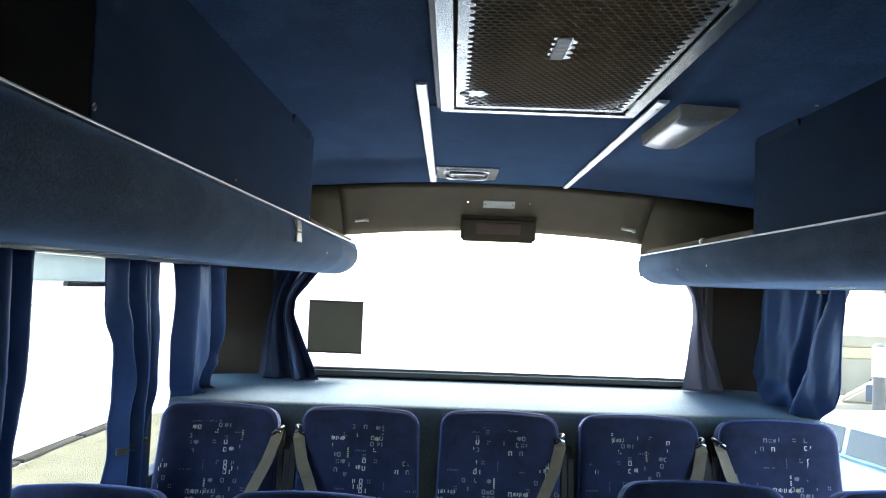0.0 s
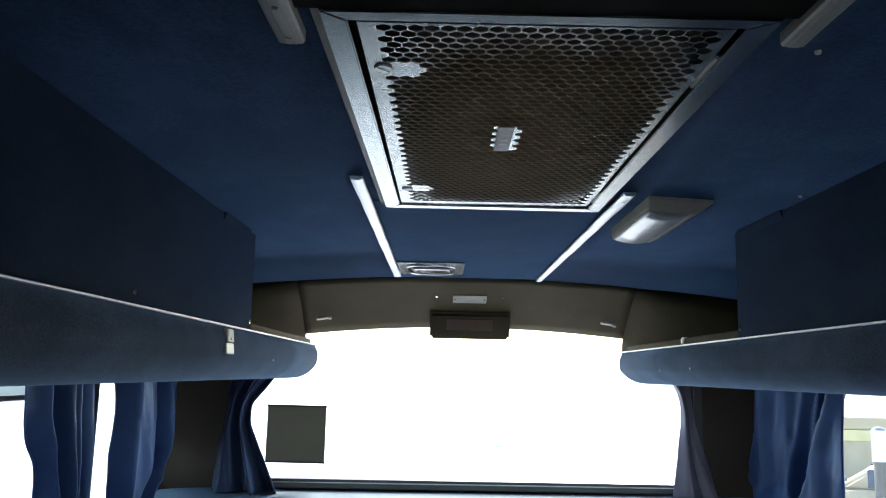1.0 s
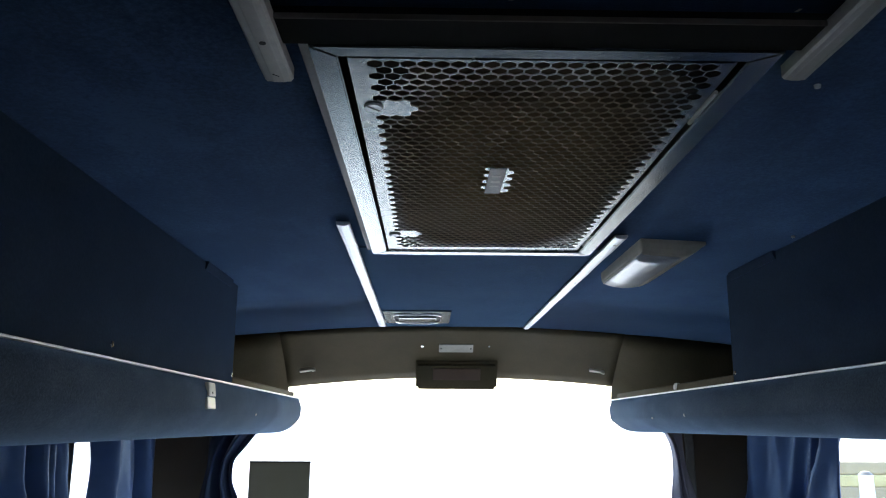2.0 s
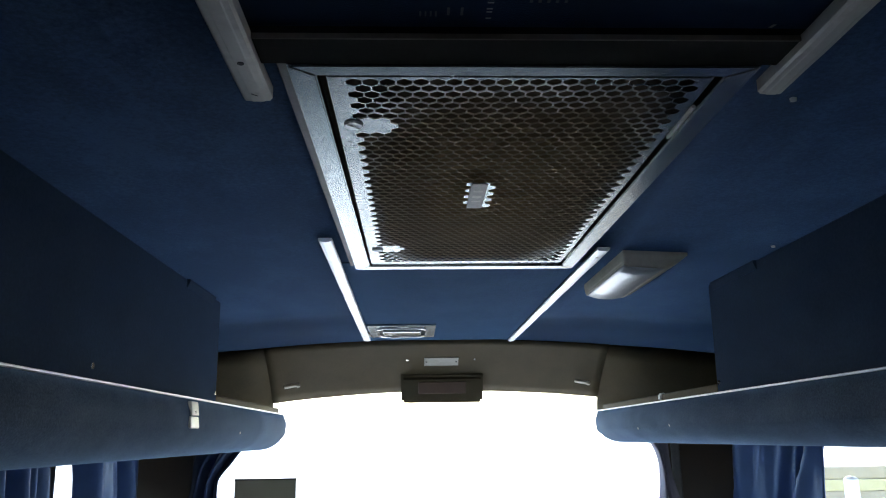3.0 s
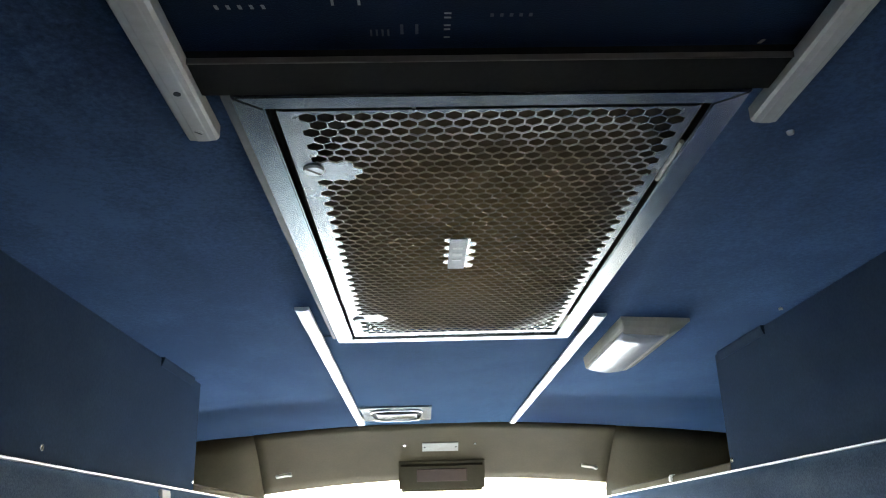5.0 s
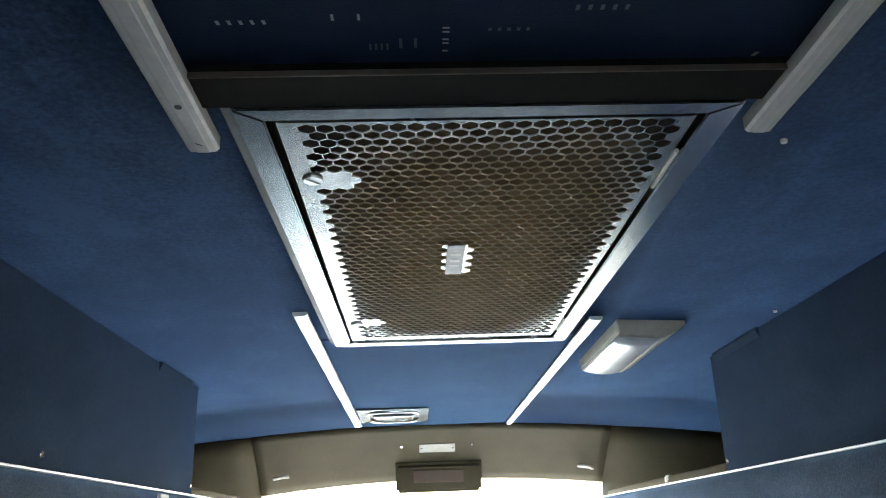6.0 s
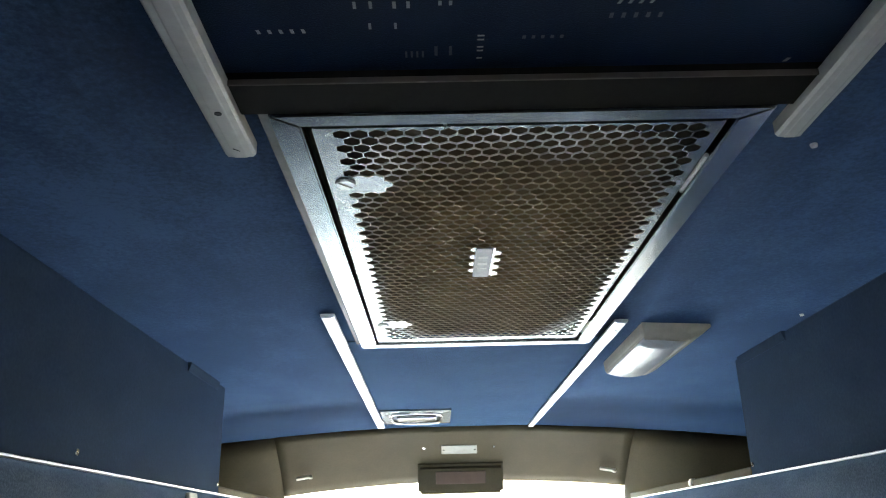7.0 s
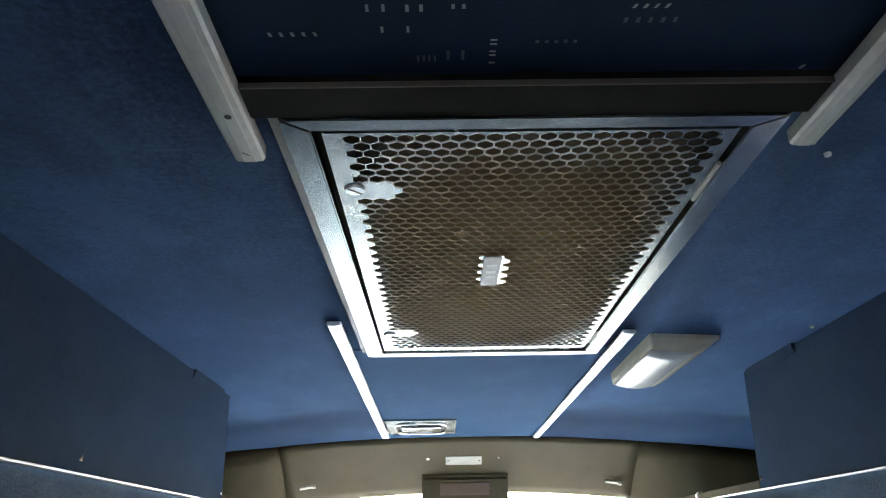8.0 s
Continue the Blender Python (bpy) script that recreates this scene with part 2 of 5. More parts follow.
LABEL = plain("scuffed_label_paper", (0.36, 0.35, 0.34), (0.56, 0.55, 0.53), 0.5, fine=160, coarse=45, bump=0.2, depth=0.001)
CORD = plain("brown_tie_cord", (0.018, 0.016, 0.011), (0.050, 0.044, 0.031), 0.95, fine=160, coarse=30, bump=1.0, depth=0.006, sheen=0.3)
CHROME = plain("chrome", (0.65, 0.65, 0.66), (0.85, 0.85, 0.86), 0.18, 1.0, fine=40)
FLOOR = plain("grey_vinyl_floor", (0.05, 0.055, 0.06), (0.10, 0.105, 0.11), 0.55, fine=300, coarse=3)
WALL = plain("grey_side_lining", (0.035, 0.036, 0.038), (0.06, 0.062, 0.065), 0.75, fine=300, coarse=5)
FRAME_GREY = plain("window_frame_grey", (0.30, 0.31, 0.31), (0.45, 0.46, 0.46), 0.45, 0.2, fine=80)
GLASS = glazing("window_glass", (0.96, 0.97, 0.96))
DIRTY_GLASS = glazing("dirty_side_glass", (0.95, 0.96, 0.94), 0.06, 0.018)


def film(name, tint, through_light):
    """A thin dark film that lets a little daylight through."""
    g = Graph(name)
    cloud = g.noise(9.0, 4.0, 0.6)
    g.put(g.bsdf, "Base Color", g.ramp(cloud, ((0.3, tuple(0.8 * c for c in tint)), (0.7, tint))))
    g.put(g.bsdf, "Roughness", 0.5)
    shine = g.add("ShaderNodeBsdfTranslucent", Color=(*through_light, 1))
    mixer = g.add("ShaderNodeMixShader", Fac=0.6)
    g.tree.links.new(g.bsdf.outputs[0], mixer.inputs[1])
    g.tree.links.new(shine.outputs[0], mixer.inputs[2])
    g.tree.links.new(mixer.outputs[0], g.tree.nodes["Material Output"].inputs["Surface"])
    return g.mat


STICKER = film("grey_window_sticker", (0.10, 0.10, 0.088), (0.115, 0.115, 0.098))
FROSTED = film("frosted_hopper", (0.82, 0.84, 0.80), (0.95, 0.97, 0.92))
BRAKE_RED = plain("dark_red_lens", (0.115, 0.072, 0.050), (0.150, 0.092, 0.064), 0.3, fine=40)
CONCRETE = plain("pale_concrete", (0.42, 0.41, 0.38), (0.60, 0.58, 0.54), 0.9, fine=18, coarse=0.35, bump=0.4, depth=0.01)
VERGE = plain("dry_grass_verge", (0.085, 0.080, 0.045), (0.20, 0.185, 0.115), 0.95, fine=26, coarse=0.8, bump=0.9, depth=0.04, gloss=0.05)
GRAVEL = plain("brown_gravel_yard", (0.15, 0.125, 0.095), (0.30, 0.26, 0.205), 0.95, fine=34, coarse=0.7, bump=0.8, depth=0.02, gloss=0.1)
EARTH = plain("dry_brown_earth", (0.040, 0.033, 0.024), (0.125, 0.105, 0.075), 0.95, fine=9, coarse=0.9, bump=0.9, depth=0.05, gloss=0.05)
RENDERED = plain("white_rendered_wall", (0.70, 0.70, 0.68), (0.82, 0.82, 0.80), 0.9, fine=12, coarse=0.6, bump=0.3, depth=0.01)
KERB = plain("dark_kerb_stone", (0.020, 0.017, 0.012), (0.042, 0.036, 0.026), 0.95, fine=14, coarse=1.0, gloss=0.05)
PAINT_YELLOW = plain("yellow_paint", (0.50, 0.40, 0.17), (0.62, 0.52, 0.25), 0.5, fine=6, coarse=1)
PAINT_CREAM = plain("cream_paint", (0.33, 0.25, 0.14), (0.46, 0.365, 0.22), 0.55, fine=6, coarse=0.8)
PAINT_BLUE = plain("pale_blue_car_paint", (0.48, 0.62, 0.66), (0.56, 0.70, 0.74), 0.25, fine=5, coarse=1)
PAINT_GREY = plain("grey_paint", (0.055, 0.050, 0.043), (0.10, 0.092, 0.08), 0.4, fine=6, coarse=1)
CAR_GLASS = plain("dark_car_glass", (0.02, 0.025, 0.03), (0.035, 0.04, 0.045), 0.08, fine=5)


# ---- mesh helpers ----
def thing(name, place, label, category, group="", kind="", turn=0.0):
    ob = new(name)
    ob.matrix_basis = pose(*place, 0, 0, turn)
    ob.empty_display_size = 0.1
    return tagged(ob, label, category, group, kind)


def solid(name, bm, material, smooth=False):
    bmesh.ops.recalc_face_normals(bm, faces=bm.faces)
    data = bpy.data.meshes.new(name)
    bm.to_mesh(data)
    bm.free()
    data.materials.append(material)
    for f in data.polygons:
        f.use_smooth = smooth
    return data


def part(name, bm, material, parent, label="", smooth=False):
    ob = new(name, solid(name, bm, material, smooth))
    ob.parent = parent
    return tagged(ob, label)


def structure(name, bm, material, label, category, smooth=False):
    return tagged(new(name, solid(name, bm, material, smooth)), label, category, "", "structure")


def box(bm, x0, x1, y0, y1, z0, z1, bevel=0.0, segments=2):
    """A box between two corners, its edges rounded."""
    made = bmesh.ops.create_cube(bm, size=1.0)["verts"]
    for v in made:
        v.co = Vector(((x0 + x1) / 2 + v.co.x * (x1 - x0), (y0 + y1) / 2 + v.co.y * (y1 - y0), (z0 + z1) / 2 + v.co.z * (z1 - z0)))
    if bevel:
        edges = list({e for v in made for e in v.link_edges})
        bmesh.ops.bevel(bm, geom=edges, offset=bevel, segments=segments, affect="EDGES", profile=0.5)
    return bm


def boxed(*sizes, bevel=0.0, segments=2):
    return box(bmesh.new(), *sizes, bevel=bevel, segments=segments)


def rod(bm, a, b, r, sides=12, r2=None):
    """A round bar from a to b."""
    a, b = Vector(a), Vector(b)
    m = Matrix.Translation((a + b) / 2) @ (b - a).to_track_quat("Z", "Y").to_matrix().to_4x4()
    bmesh.ops.create_cone(bm, cap_ends=True, segments=sides, radius1=r, radius2=r if r2 is None else r2, depth=(b - a).length, matrix=m)
    return bm


def sweep(bm, profile, y0, y1, steps=1, close=True):
    """A profile of (x, z) drawn out along y."""
    rings = []
    for k in range(steps + 1):
        y = y0 + (y1 - y0) * k / steps
        rings.append([bm.verts.new((x, y, z)) for x, z in profile])
    n = len(profile)
    for a, b in zip(rings, rings[1:]):
        for i in range(n if close else n - 1):
            bm.faces.new((a[i], a[(i + 1) % n], b[(i + 1) % n], b[i]))
    if close:
        bm.faces.new(rings[0])
        bm.faces.new(rings[-1])
    return bm


def tube(bm, path, r, sides=6, closed=False):
    """A thin round cord along a path."""
    pts = [Vector(p) for p in path]
    rings = []
    for i, p in enumerate(pts):
        a = pts[i - 1] if i or closed else p
        b = pts[(i + 1) % len(pts)] if i + 1 < len(pts) or closed else p
        way = (b - a).normalized()
        side = way.cross(Vector((0.31, 0.87, 0.38))).normalized()
        up = side.cross(way)
        rings.append([bm.verts.new(p + r * (math.cos(k * math.tau / sides) * side + math.sin(k * math.tau / sides) * up)) for k in range(sides)])
    for a, b in zip(rings, rings[1:] + rings[:1] if closed else rings[1:]):
        for k in range(sides):
            bm.faces.new((a[k], a[(k + 1) % sides], b[(k + 1) % sides], b[k]))
    if not closed:
        bm.faces.new(rings[0])
        bm.faces.new(rings[-1])
    return bm


def strap(bm, path, wide, width, thick=0.003):
    """A flat band along a path; wide is the way across it."""
    pts, across = [Vector(p) for p in path], Vector(wide).normalized()
    rings = []
    for i, p in enumerate(pts):
        way = (pts[min(i + 1, len(pts) - 1)] - pts[max(i - 1, 0)]).normalized()
        w = (across - across.dot(way) * way).normalized()
        n = way.cross(w)
        rings.append([bm.verts.new(p + w * s * width / 2 + n * q * thick / 2) for s, q in ((-1, -1), (1, -1), (1, 1), (-1, 1))])
    for a, b in zip(rings, rings[1:]):
        for k in range(4):
            bm.faces.new((a[k], a[(k + 1) % 4], b[(k + 1) % 4], b[k]))
    bm.faces.new(rings[0])
    bm.faces.new(rings[-1])
    return bm


def screw(parent, place, normal, r, label="", material=None):
    """A slotted screw head as a part."""
    n, c = Vector(normal).normalized(), Vector(place)
    bm = rod(bmesh.new(), c - n * r * 0.3, c + n * r * 0.1, r, 14, r * 0.85)
    side = n.orthogonal().normalized()
    head = part("screw", bm, material or CHROME, parent, label)
    slot = strap(bmesh.new(), [c + n * r * 0.11 - side * r * 0.8, c + n * r * 0.11 + side * r * 0.8], n.cross(side), r * 0.28, 0.0004)
    part("slot", slot, BLACK_PLASTIC, head)
    return head


MID = 0.01  # the coach's centre line


def roof(x):
    return 1.958 - 0.065 * (x - MID) ** 2


# ---- shell of the coach ----
SIDE, REAR, FRONT, GROUND = 1.16, 3.50, -4.0, -1.25
floor = structure("floor", boxed(-SIDE, SIDE, FRONT, REAR, -0.06, 0.0), FLOOR, "grey speckled vinyl coach floor", "floor")

# ceiling lining: a shallow arch with an opening over the air grille
bm = bmesh.new()
xs = sorted([-1.2 + 0.1 * k for k in range(25)] + [-0.184, 0.212])
ys = [FRONT, -2.0, 0.0, 1.172, 1.975, 2.6, 3.27]
grid = {(i, j, k): bm.verts.new((x, y, roof(x) + 0.03 * k)) for i, x in enumerate(xs) for j, y in enumerate(ys) for k in (0, 1)}
kept = {(i, j) for i in range(len(xs) - 1) for j in range(len(ys) - 1) if not (-0.185 < (xs[i] + xs[i + 1]) / 2 < 0.2125 and j == 3)}
for i, j in kept:
    for k in (0, 1):
        bm.faces.new([grid[a, b, k] for a, b in ((i, j), (i + 1, j), (i + 1, j + 1), (i, j + 1))])
    for a, b, (p, q) in (((i, j), (i + 1, j), (i, j - 1)), ((i, j + 1), (i + 1, j + 1), (i, j + 1)), ((i, j), (i, j + 1), (i - 1, j)), ((i + 1, j), (i + 1, j + 1), (i + 1, j))):
        if (p, q) not in kept:
            bm.faces.new((grid[*a, 0], grid[*b, 0], grid[*b, 1], grid[*a, 1]))
ceiling = structure("ceiling", bm, CARPET, "dark blue carpet-lined coach ceiling with worn lighter patches", "ceiling")
for f in ceiling.data.polygons:
    f.use_smooth = abs(f.normal.z) > 0.5

# outer roof skin closes the place above
structure("roof_skin", boxed(-1.25, 1.25, FRONT, REAR + 0.05, 2.08, 2.12), PAINT_CREAM, "painted outer roof skin of the coach", "roof")

# side walls with window openings
BAYS = {-1: ((-3.7, -2.5), (-2.35, -1.15), (-1.0, 0.55), (0.68, 1.86), (1.99, 2.95), (3.06, 3.492)),
        1: ((-3.7, -2.5), (-2.35, -1.15), (-1.0, 0.30), (0.42, 1.60), (1.72, 3.492))}
SILL, HEAD = 0.86, 1.638
for name, s in (("wall_left", -1), ("wall_right", 1)):
    a, b = sorted((s * SIDE, s * (SIDE + 0.07)))
    bm = boxed(a, b, FRONT, REAR, -0.06, SILL)
    box(bm, a, b, FRONT, REAR, HEAD, 2.08)
    edges = [FRONT] + [v for bay in BAYS[s] for v in bay] + [REAR]
    for y0, y1 in zip(edges[::2], edges[1::2]):
        box(bm, a, b, y0, y1, SILL, HEAD)
    structure(name, bm, WALL, "grey fabric-lined coach side wall with window openings", "wall")

# front wall with an unseen windscreen, added to let in light from ahead
bm = boxed(-SIDE - 0.07, SIDE + 0.07, FRONT - 0.07, FRONT, -0.06, 0.80)
box(bm, -SIDE - 0.07, SIDE + 0.07, FRONT - 0.07, FRONT, 1.85, 2.08)
for a, b in ((-SIDE - 0.07, -1.02), (1.02, SIDE + 0.07)):
    box(bm, a, b, FRONT - 0.07, FRONT, 0.80, 1.85)
structure("wall_front", bm, WALL, "grey lined bulkhead round the windscreen", "wall")
screen = thing("window_13", (0, FRONT - 0.035, 0.80), "unseen wide windscreen added for front light, in a black rubber frame", "window", kind="structure")
bm = bmesh.new()
for a, b, c, d in ((-1.02, 1.02, 0.0, 0.03), (-1.02, 1.02, 1.02, 1.05), (-1.02, -0.99, 0.03, 1.02), (0.99, 1.02, 0.03, 1.02)):
    box(bm, a, b, -0.03, 0.03, c, d, 0.004)
part("window_frame", bm, RUBBER, screen, "black rubber frame")
part("pane", boxed(-0.99, 0.99, -0.003, 0.003, 0.03, 1.02), GLASS, screen).visible_shadow = False

# lower bodywork and wheels of the coach
coach = thing("bus_underbody", (0, 0, GROUND), "cream painted lower bodywork standing on black wheels", "vehicle body")
part("skirt", boxed(-SIDE - 0.075, SIDE + 0.075, FRONT - 0.08, REAR + 0.07, 0.38, -0.06 - GROUND - 0.002, bevel=0.03), PAINT_CREAM, coach)
for sx in (-1, 1):
    for y in (-2.6, 1.6):
        wheel = part("wheel", rod(bmesh.new(), (sx * 0.98, y, 0.48), (sx * 1.24, y, 0.48), 0.48, 32), RUBBER, coach, "black tyre")
        part("rim", rod(bmesh.new(), (sx * 1.235, y, 0.48), (sx * 1.25, y, 0.48), 0.29, 24), ALU_DULL, wheel)

# rear wall round the rear window
W0, W1, WZ0, WZ1 = -0.86, 0.88, 1.235, 1.80
bm = boxed(-SIDE - 0.07, SIDE + 0.07, REAR, REAR + 0.06, -0.06, WZ0)
box(bm, -SIDE - 0.07, SIDE + 0.07, REAR, REAR + 0.06, WZ1 + 0.02, 2.08)
box(bm, -SIDE - 0.07, W0, REAR, REAR + 0.06, WZ0, WZ1 + 0.02)
box(bm, W1, SIDE + 0.07, REAR, REAR + 0.06, WZ0, WZ1 + 0.02)
structure("wall_rear", bm, PILLAR, "dark trimmed rear wall round the wide rear window", "wall")


def window(name, s, y0, y1, hopper):
    """A side window: rubber-edged frame, pane, and a hinged hopper light over it."""
    win = thing(name, (s * (SIDE + 0.035), (y0 + y1) / 2, SILL), "coach side window with grey frame and clear glass", "window", kind="structure")
    h, w = (y1 - y0) / 2, HEAD - SILL
    bm = bmesh.new()
    for a, b, c, d in ((-h, h, 0, 0.022), (-h, h, w - 0.022, w), (-h, -h + 0.02, 0.022, w - 0.022), (h - 0.02, h, 0.022, w - 0.022)):
        box(bm, -0.03, 0.03, a, b, c, d, 0.004)
    part("window_frame", bm, RUBBER, win, "black rubber-edged frame")
    pane = part("pane", boxed(-0.003, 0.003, -h + 0.02, h - 0.02, 0.022, w - 0.022), DIRTY_GLASS, win)
    pane.visible_shadow = False
    if hopper:
        bm = bmesh.new()
        top = w - 0.022
        box(bm, -0.022, 0.012, -h + 0.02, h - 0.02, top - 0.072, top - 0.002, 0.004)
        light = part("hopper_bar", bm, FROSTED, win, "frosted pale hopper light")
        part("catch", boxed(-0.026, -0.008, 0.03, h - 0.02, top - 0.088, top - 0.0735, bevel=0.003), BLACK_PLASTIC, light)
        part("edge_strip", boxed(-0.0235, -0.012, -h + 0.02, h - 0.02, top - 0.0735, top - 0.0705, bevel=0.001), RUBBER, light, "thin black lower edge")
        part("top_rail", boxed(-0.030, -0.0225, -h + 0.02, h - 0.02, top - 0.012, top - 0.003, bevel=0.002), ALU_DULL, light, "grey top rail")
    return win


count = 1
for s in (-1, 1):
    for k, (y0, y1) in enumerate(BAYS[s]):
        window(f"window_{count}", s, y0, y1, k < 5 and s < 0)
        count += 1

# rear window: rubber surround with a bright bead, arched head, one wide pane
rear_win = thing("window_12", (MID, REAR, WZ0), "wide rear window with black rubber surround", "window", kind="structure")
rear_win.matrix_basis = pose(MID, REAR, WZ0, 0, -0.45, 0)
bm = bmesh.new()
box(bm, W0 - MID, W1 - MID, -0.026, 0.03, -0.026, 0.010, 0.006)
for a, b in ((W0, W0 + 0.03), (W1 - 0.03, W1)):
    box(bm, a - MID, b - MID, -0.026, 0.03, 0.010, WZ1 - WZ0 + 0.01, 0.006)
part("window_frame", bm, SEAL, rear_win, "black rubber surround")
part("bead", rod(bmesh.new(), (W0 - MID + 0.03, -0.028, -0.003), (W1 - MID - 0.03, -0.028, -0.003), 0.0022, 8), TRIM, rear_win, "thin bright bead in the rubber")
pane = part("pane", boxed(W0 - MID, W1 - MID, 0.008, 0.014, 0.0, WZ1 - WZ0 + 0.01), GLASS, rear_win)
pane.visible_shadow = False

# header panel slopes from the ceiling down to the arched window head
def header_point(x, f):
    """A point of the header face: f runs from its top edge to the window head."""
    z0, z1 = roof(x) - 0.004, 1.797 + 0.006 * x - 0.095 * (x - MID) ** 2
    return Vector((x, 3.235 + 0.04 * abs(x) + (3.486 - 3.235 - 0.04 * abs(x)) * f, z0 + (z1 - z0) * (0.8 * f + 0.2 * f * f)))


bm = bmesh.new()
nx, ny = 36, 8
rows = []
for j in range(ny + 1):
    f = j / ny
    row = []
    for i in range(nx + 1):
        x = -0.59 + 1.18 * i / nx
        row.append(bm.verts.new(header_point(x, f)))
    rows.append(row)
for a, b in zip(rows, rows[1:]):
    for i in range(nx):
        bm.faces.new((a[i], a[i + 1], b[i + 1], b[i]))
back = bmesh.ops.extrude_face_region(bm, geom=list(bm.faces))
for v in back["geom"]:
    if isinstance(v, bmesh.types.BMVert):
        v.co += Vector((0, 0.012, 0.012))
structure("trim_header", bm, HEADER, "dark vinyl header panel over the rear window", "panel", True)

# corner trims close the header to the side walls
for s in (-1, 1):
    edge = -0.59 if s < 0 else 0.59
    bm = bmesh.new()
    rows = []
    for j in range(7):
        f = j / 6
        row = []
        for i in range(9):
            x = edge + (s * SIDE - edge) * i / 8
            z = roof(x) - 0.004 + (1.645 - roof(x)) * f
            inner = 3.258 + 0.232 * min(1.0, (roof(x) - z) / (roof(x) - 1.767))
            y = 3.235 + 0.08 * f + (inner - 3.235 - 0.08 * f) * (1 - i / 8) ** 4
            row.append(bm.verts.new((x, y, z)))
        rows.append(row)
    for a, b in zip(rows, rows[1:]):
        for i in range(8):
            bm.faces.new((a[i], a[i + 1], b[i + 1], b[i]))
    back = bmesh.ops.extrude_face_region(bm, geom=list(bm.faces))
    for v in back["geom"]:
        if isinstance(v, bmesh.types.BMVert):
            v.co += Vector((0, 0.015, 0.005))
    structure("trim_corner_left" if s < 0 else "trim_corner_right", bm, HEADER, "dark vinyl corner panel above the luggage rack", "panel", True)
    # lower corner pillar, curved between rear window and side window
    bm = bmesh.new()
    prof = []
    for k in range(9):
        a = radians(90 * k / 8)
        prof.append((s * (0.80 + 0.28 * math.sin(a)), 3.49 - 0.06 * (1 - math.cos(a))))
    low = [bm.verts.new((x, y, 1.15)) for x, y in prof]
    high = [bm.verts.new((x, y, 1.64)) for x, y in prof]
    for k in range(8):
        bm.faces.new((low[k], low[k + 1], high[k + 1], high[k]))
    back = bmesh.ops.extrude_face_region(bm, geom=list(bm.faces))
    for v in back["geom"]:
        if isinstance(v, bmesh.types.BMVert):
            v.co += Vector((s * 0.006, 0.008, 0))
    structure("trim_pillar_left" if s < 0 else "trim_pillar_right", bm, PILLAR, "brown-black rear corner pillar trim", "panel", True)

# rear parcel shelf with a rolled front edge
bm = bmesh.new()
prof = [(3.49, 1.207)] + [(3.03 - 0.03 * math.sin(radians(a)), 1.145 + 0.025 * math.cos(radians(a))) for a in range(0, 91, 15)] + [(3.0, 0.4), (3.49, 0.4)]
n = len(prof)
lefts = [[bm.verts.new((x, y, z + 0.008 * x)) for y, z in prof] for x in np.linspace(-1.085, 1.085, 13)]
for a, b in zip(lefts, lefts[1:]):
    for i in range(n):
        bm.faces.new((a[i], a[(i + 1) % n], b[(i + 1) % n], b[i]))
bm.faces.new(lefts[0])
bm.faces.new(lefts[-1])
structure("rear_shelf", bm, SHELF_CARPET, "blue-grey carpeted parcel shelf below the rear window", "shelf", True)


# ---- luggage racks and locker panels ----
def rack(s, panel_end):
    """Carpeted overhead rack with rounded underside, silver trim and a low lip behind it."""
    ob = thing("luggage_rack", (MID, 3.228, 1.606), "blue-grey carpeted overhead luggage rack with silver edge trim", "luggage rack", "overhead racks")
    drop, mid, out = (0.080, 0.003, 0.013) if s < 0 else (0.071, 0.001, 0.004)
    prof = [(0.520, 0.104), (0.5140, 0.090), (0.5095, 0.078)]
    prof += [(0.5105, 0.062), (0.5125, 0.046), (0.5135, 0.043)]  # flat face down to a soft crease
    prof += [(0.5980 - 0.090 * math.cos(radians(a)), 0.074 - drop * math.sin(radians(a))) for a in (34, 42, 50, 60, 72, 82, 90)]
    prof += [(0.80, mid), (1.148, out), (1.148, 0.05), (0.60, 0.05), (0.56, 0.098)]
    body = part("body", sweep(bmesh.new(), [(s * x, z) for x, z in prof], FRONT - 3.21, 0.0, 16), RACK_CARPET, ob, smooth=False)
    for f in body.data.polygons:
        f.use_smooth = abs(f.normal.y) < 0.5
    a, b = sorted((s * 0.512, s * 0.527))
    part("edge_trim", boxed(a, b, FRONT - 3.21, 0.002, 0.104, 0.1072, bevel=0.001), TRIM, ob, "thin silver aluminium edge trim")
    a, b = sorted((s * 0.531, s * 0.556))
    part("lip", boxed(a, b, panel_end - 3.226, -0.028, 0.098, 0.126, bevel=0.004), HEADER, ob, "brown vinyl lip behind the trim")
    # curtain track under the rack
    a, b = sorted((s * 1.085, s * 1.112))
    part("curtain_track", boxed(a, b, -6.2, -0.05, 0.006, 0.016, bevel=0.002), FRAME_GREY, ob, "grey curtain track")
    return ob


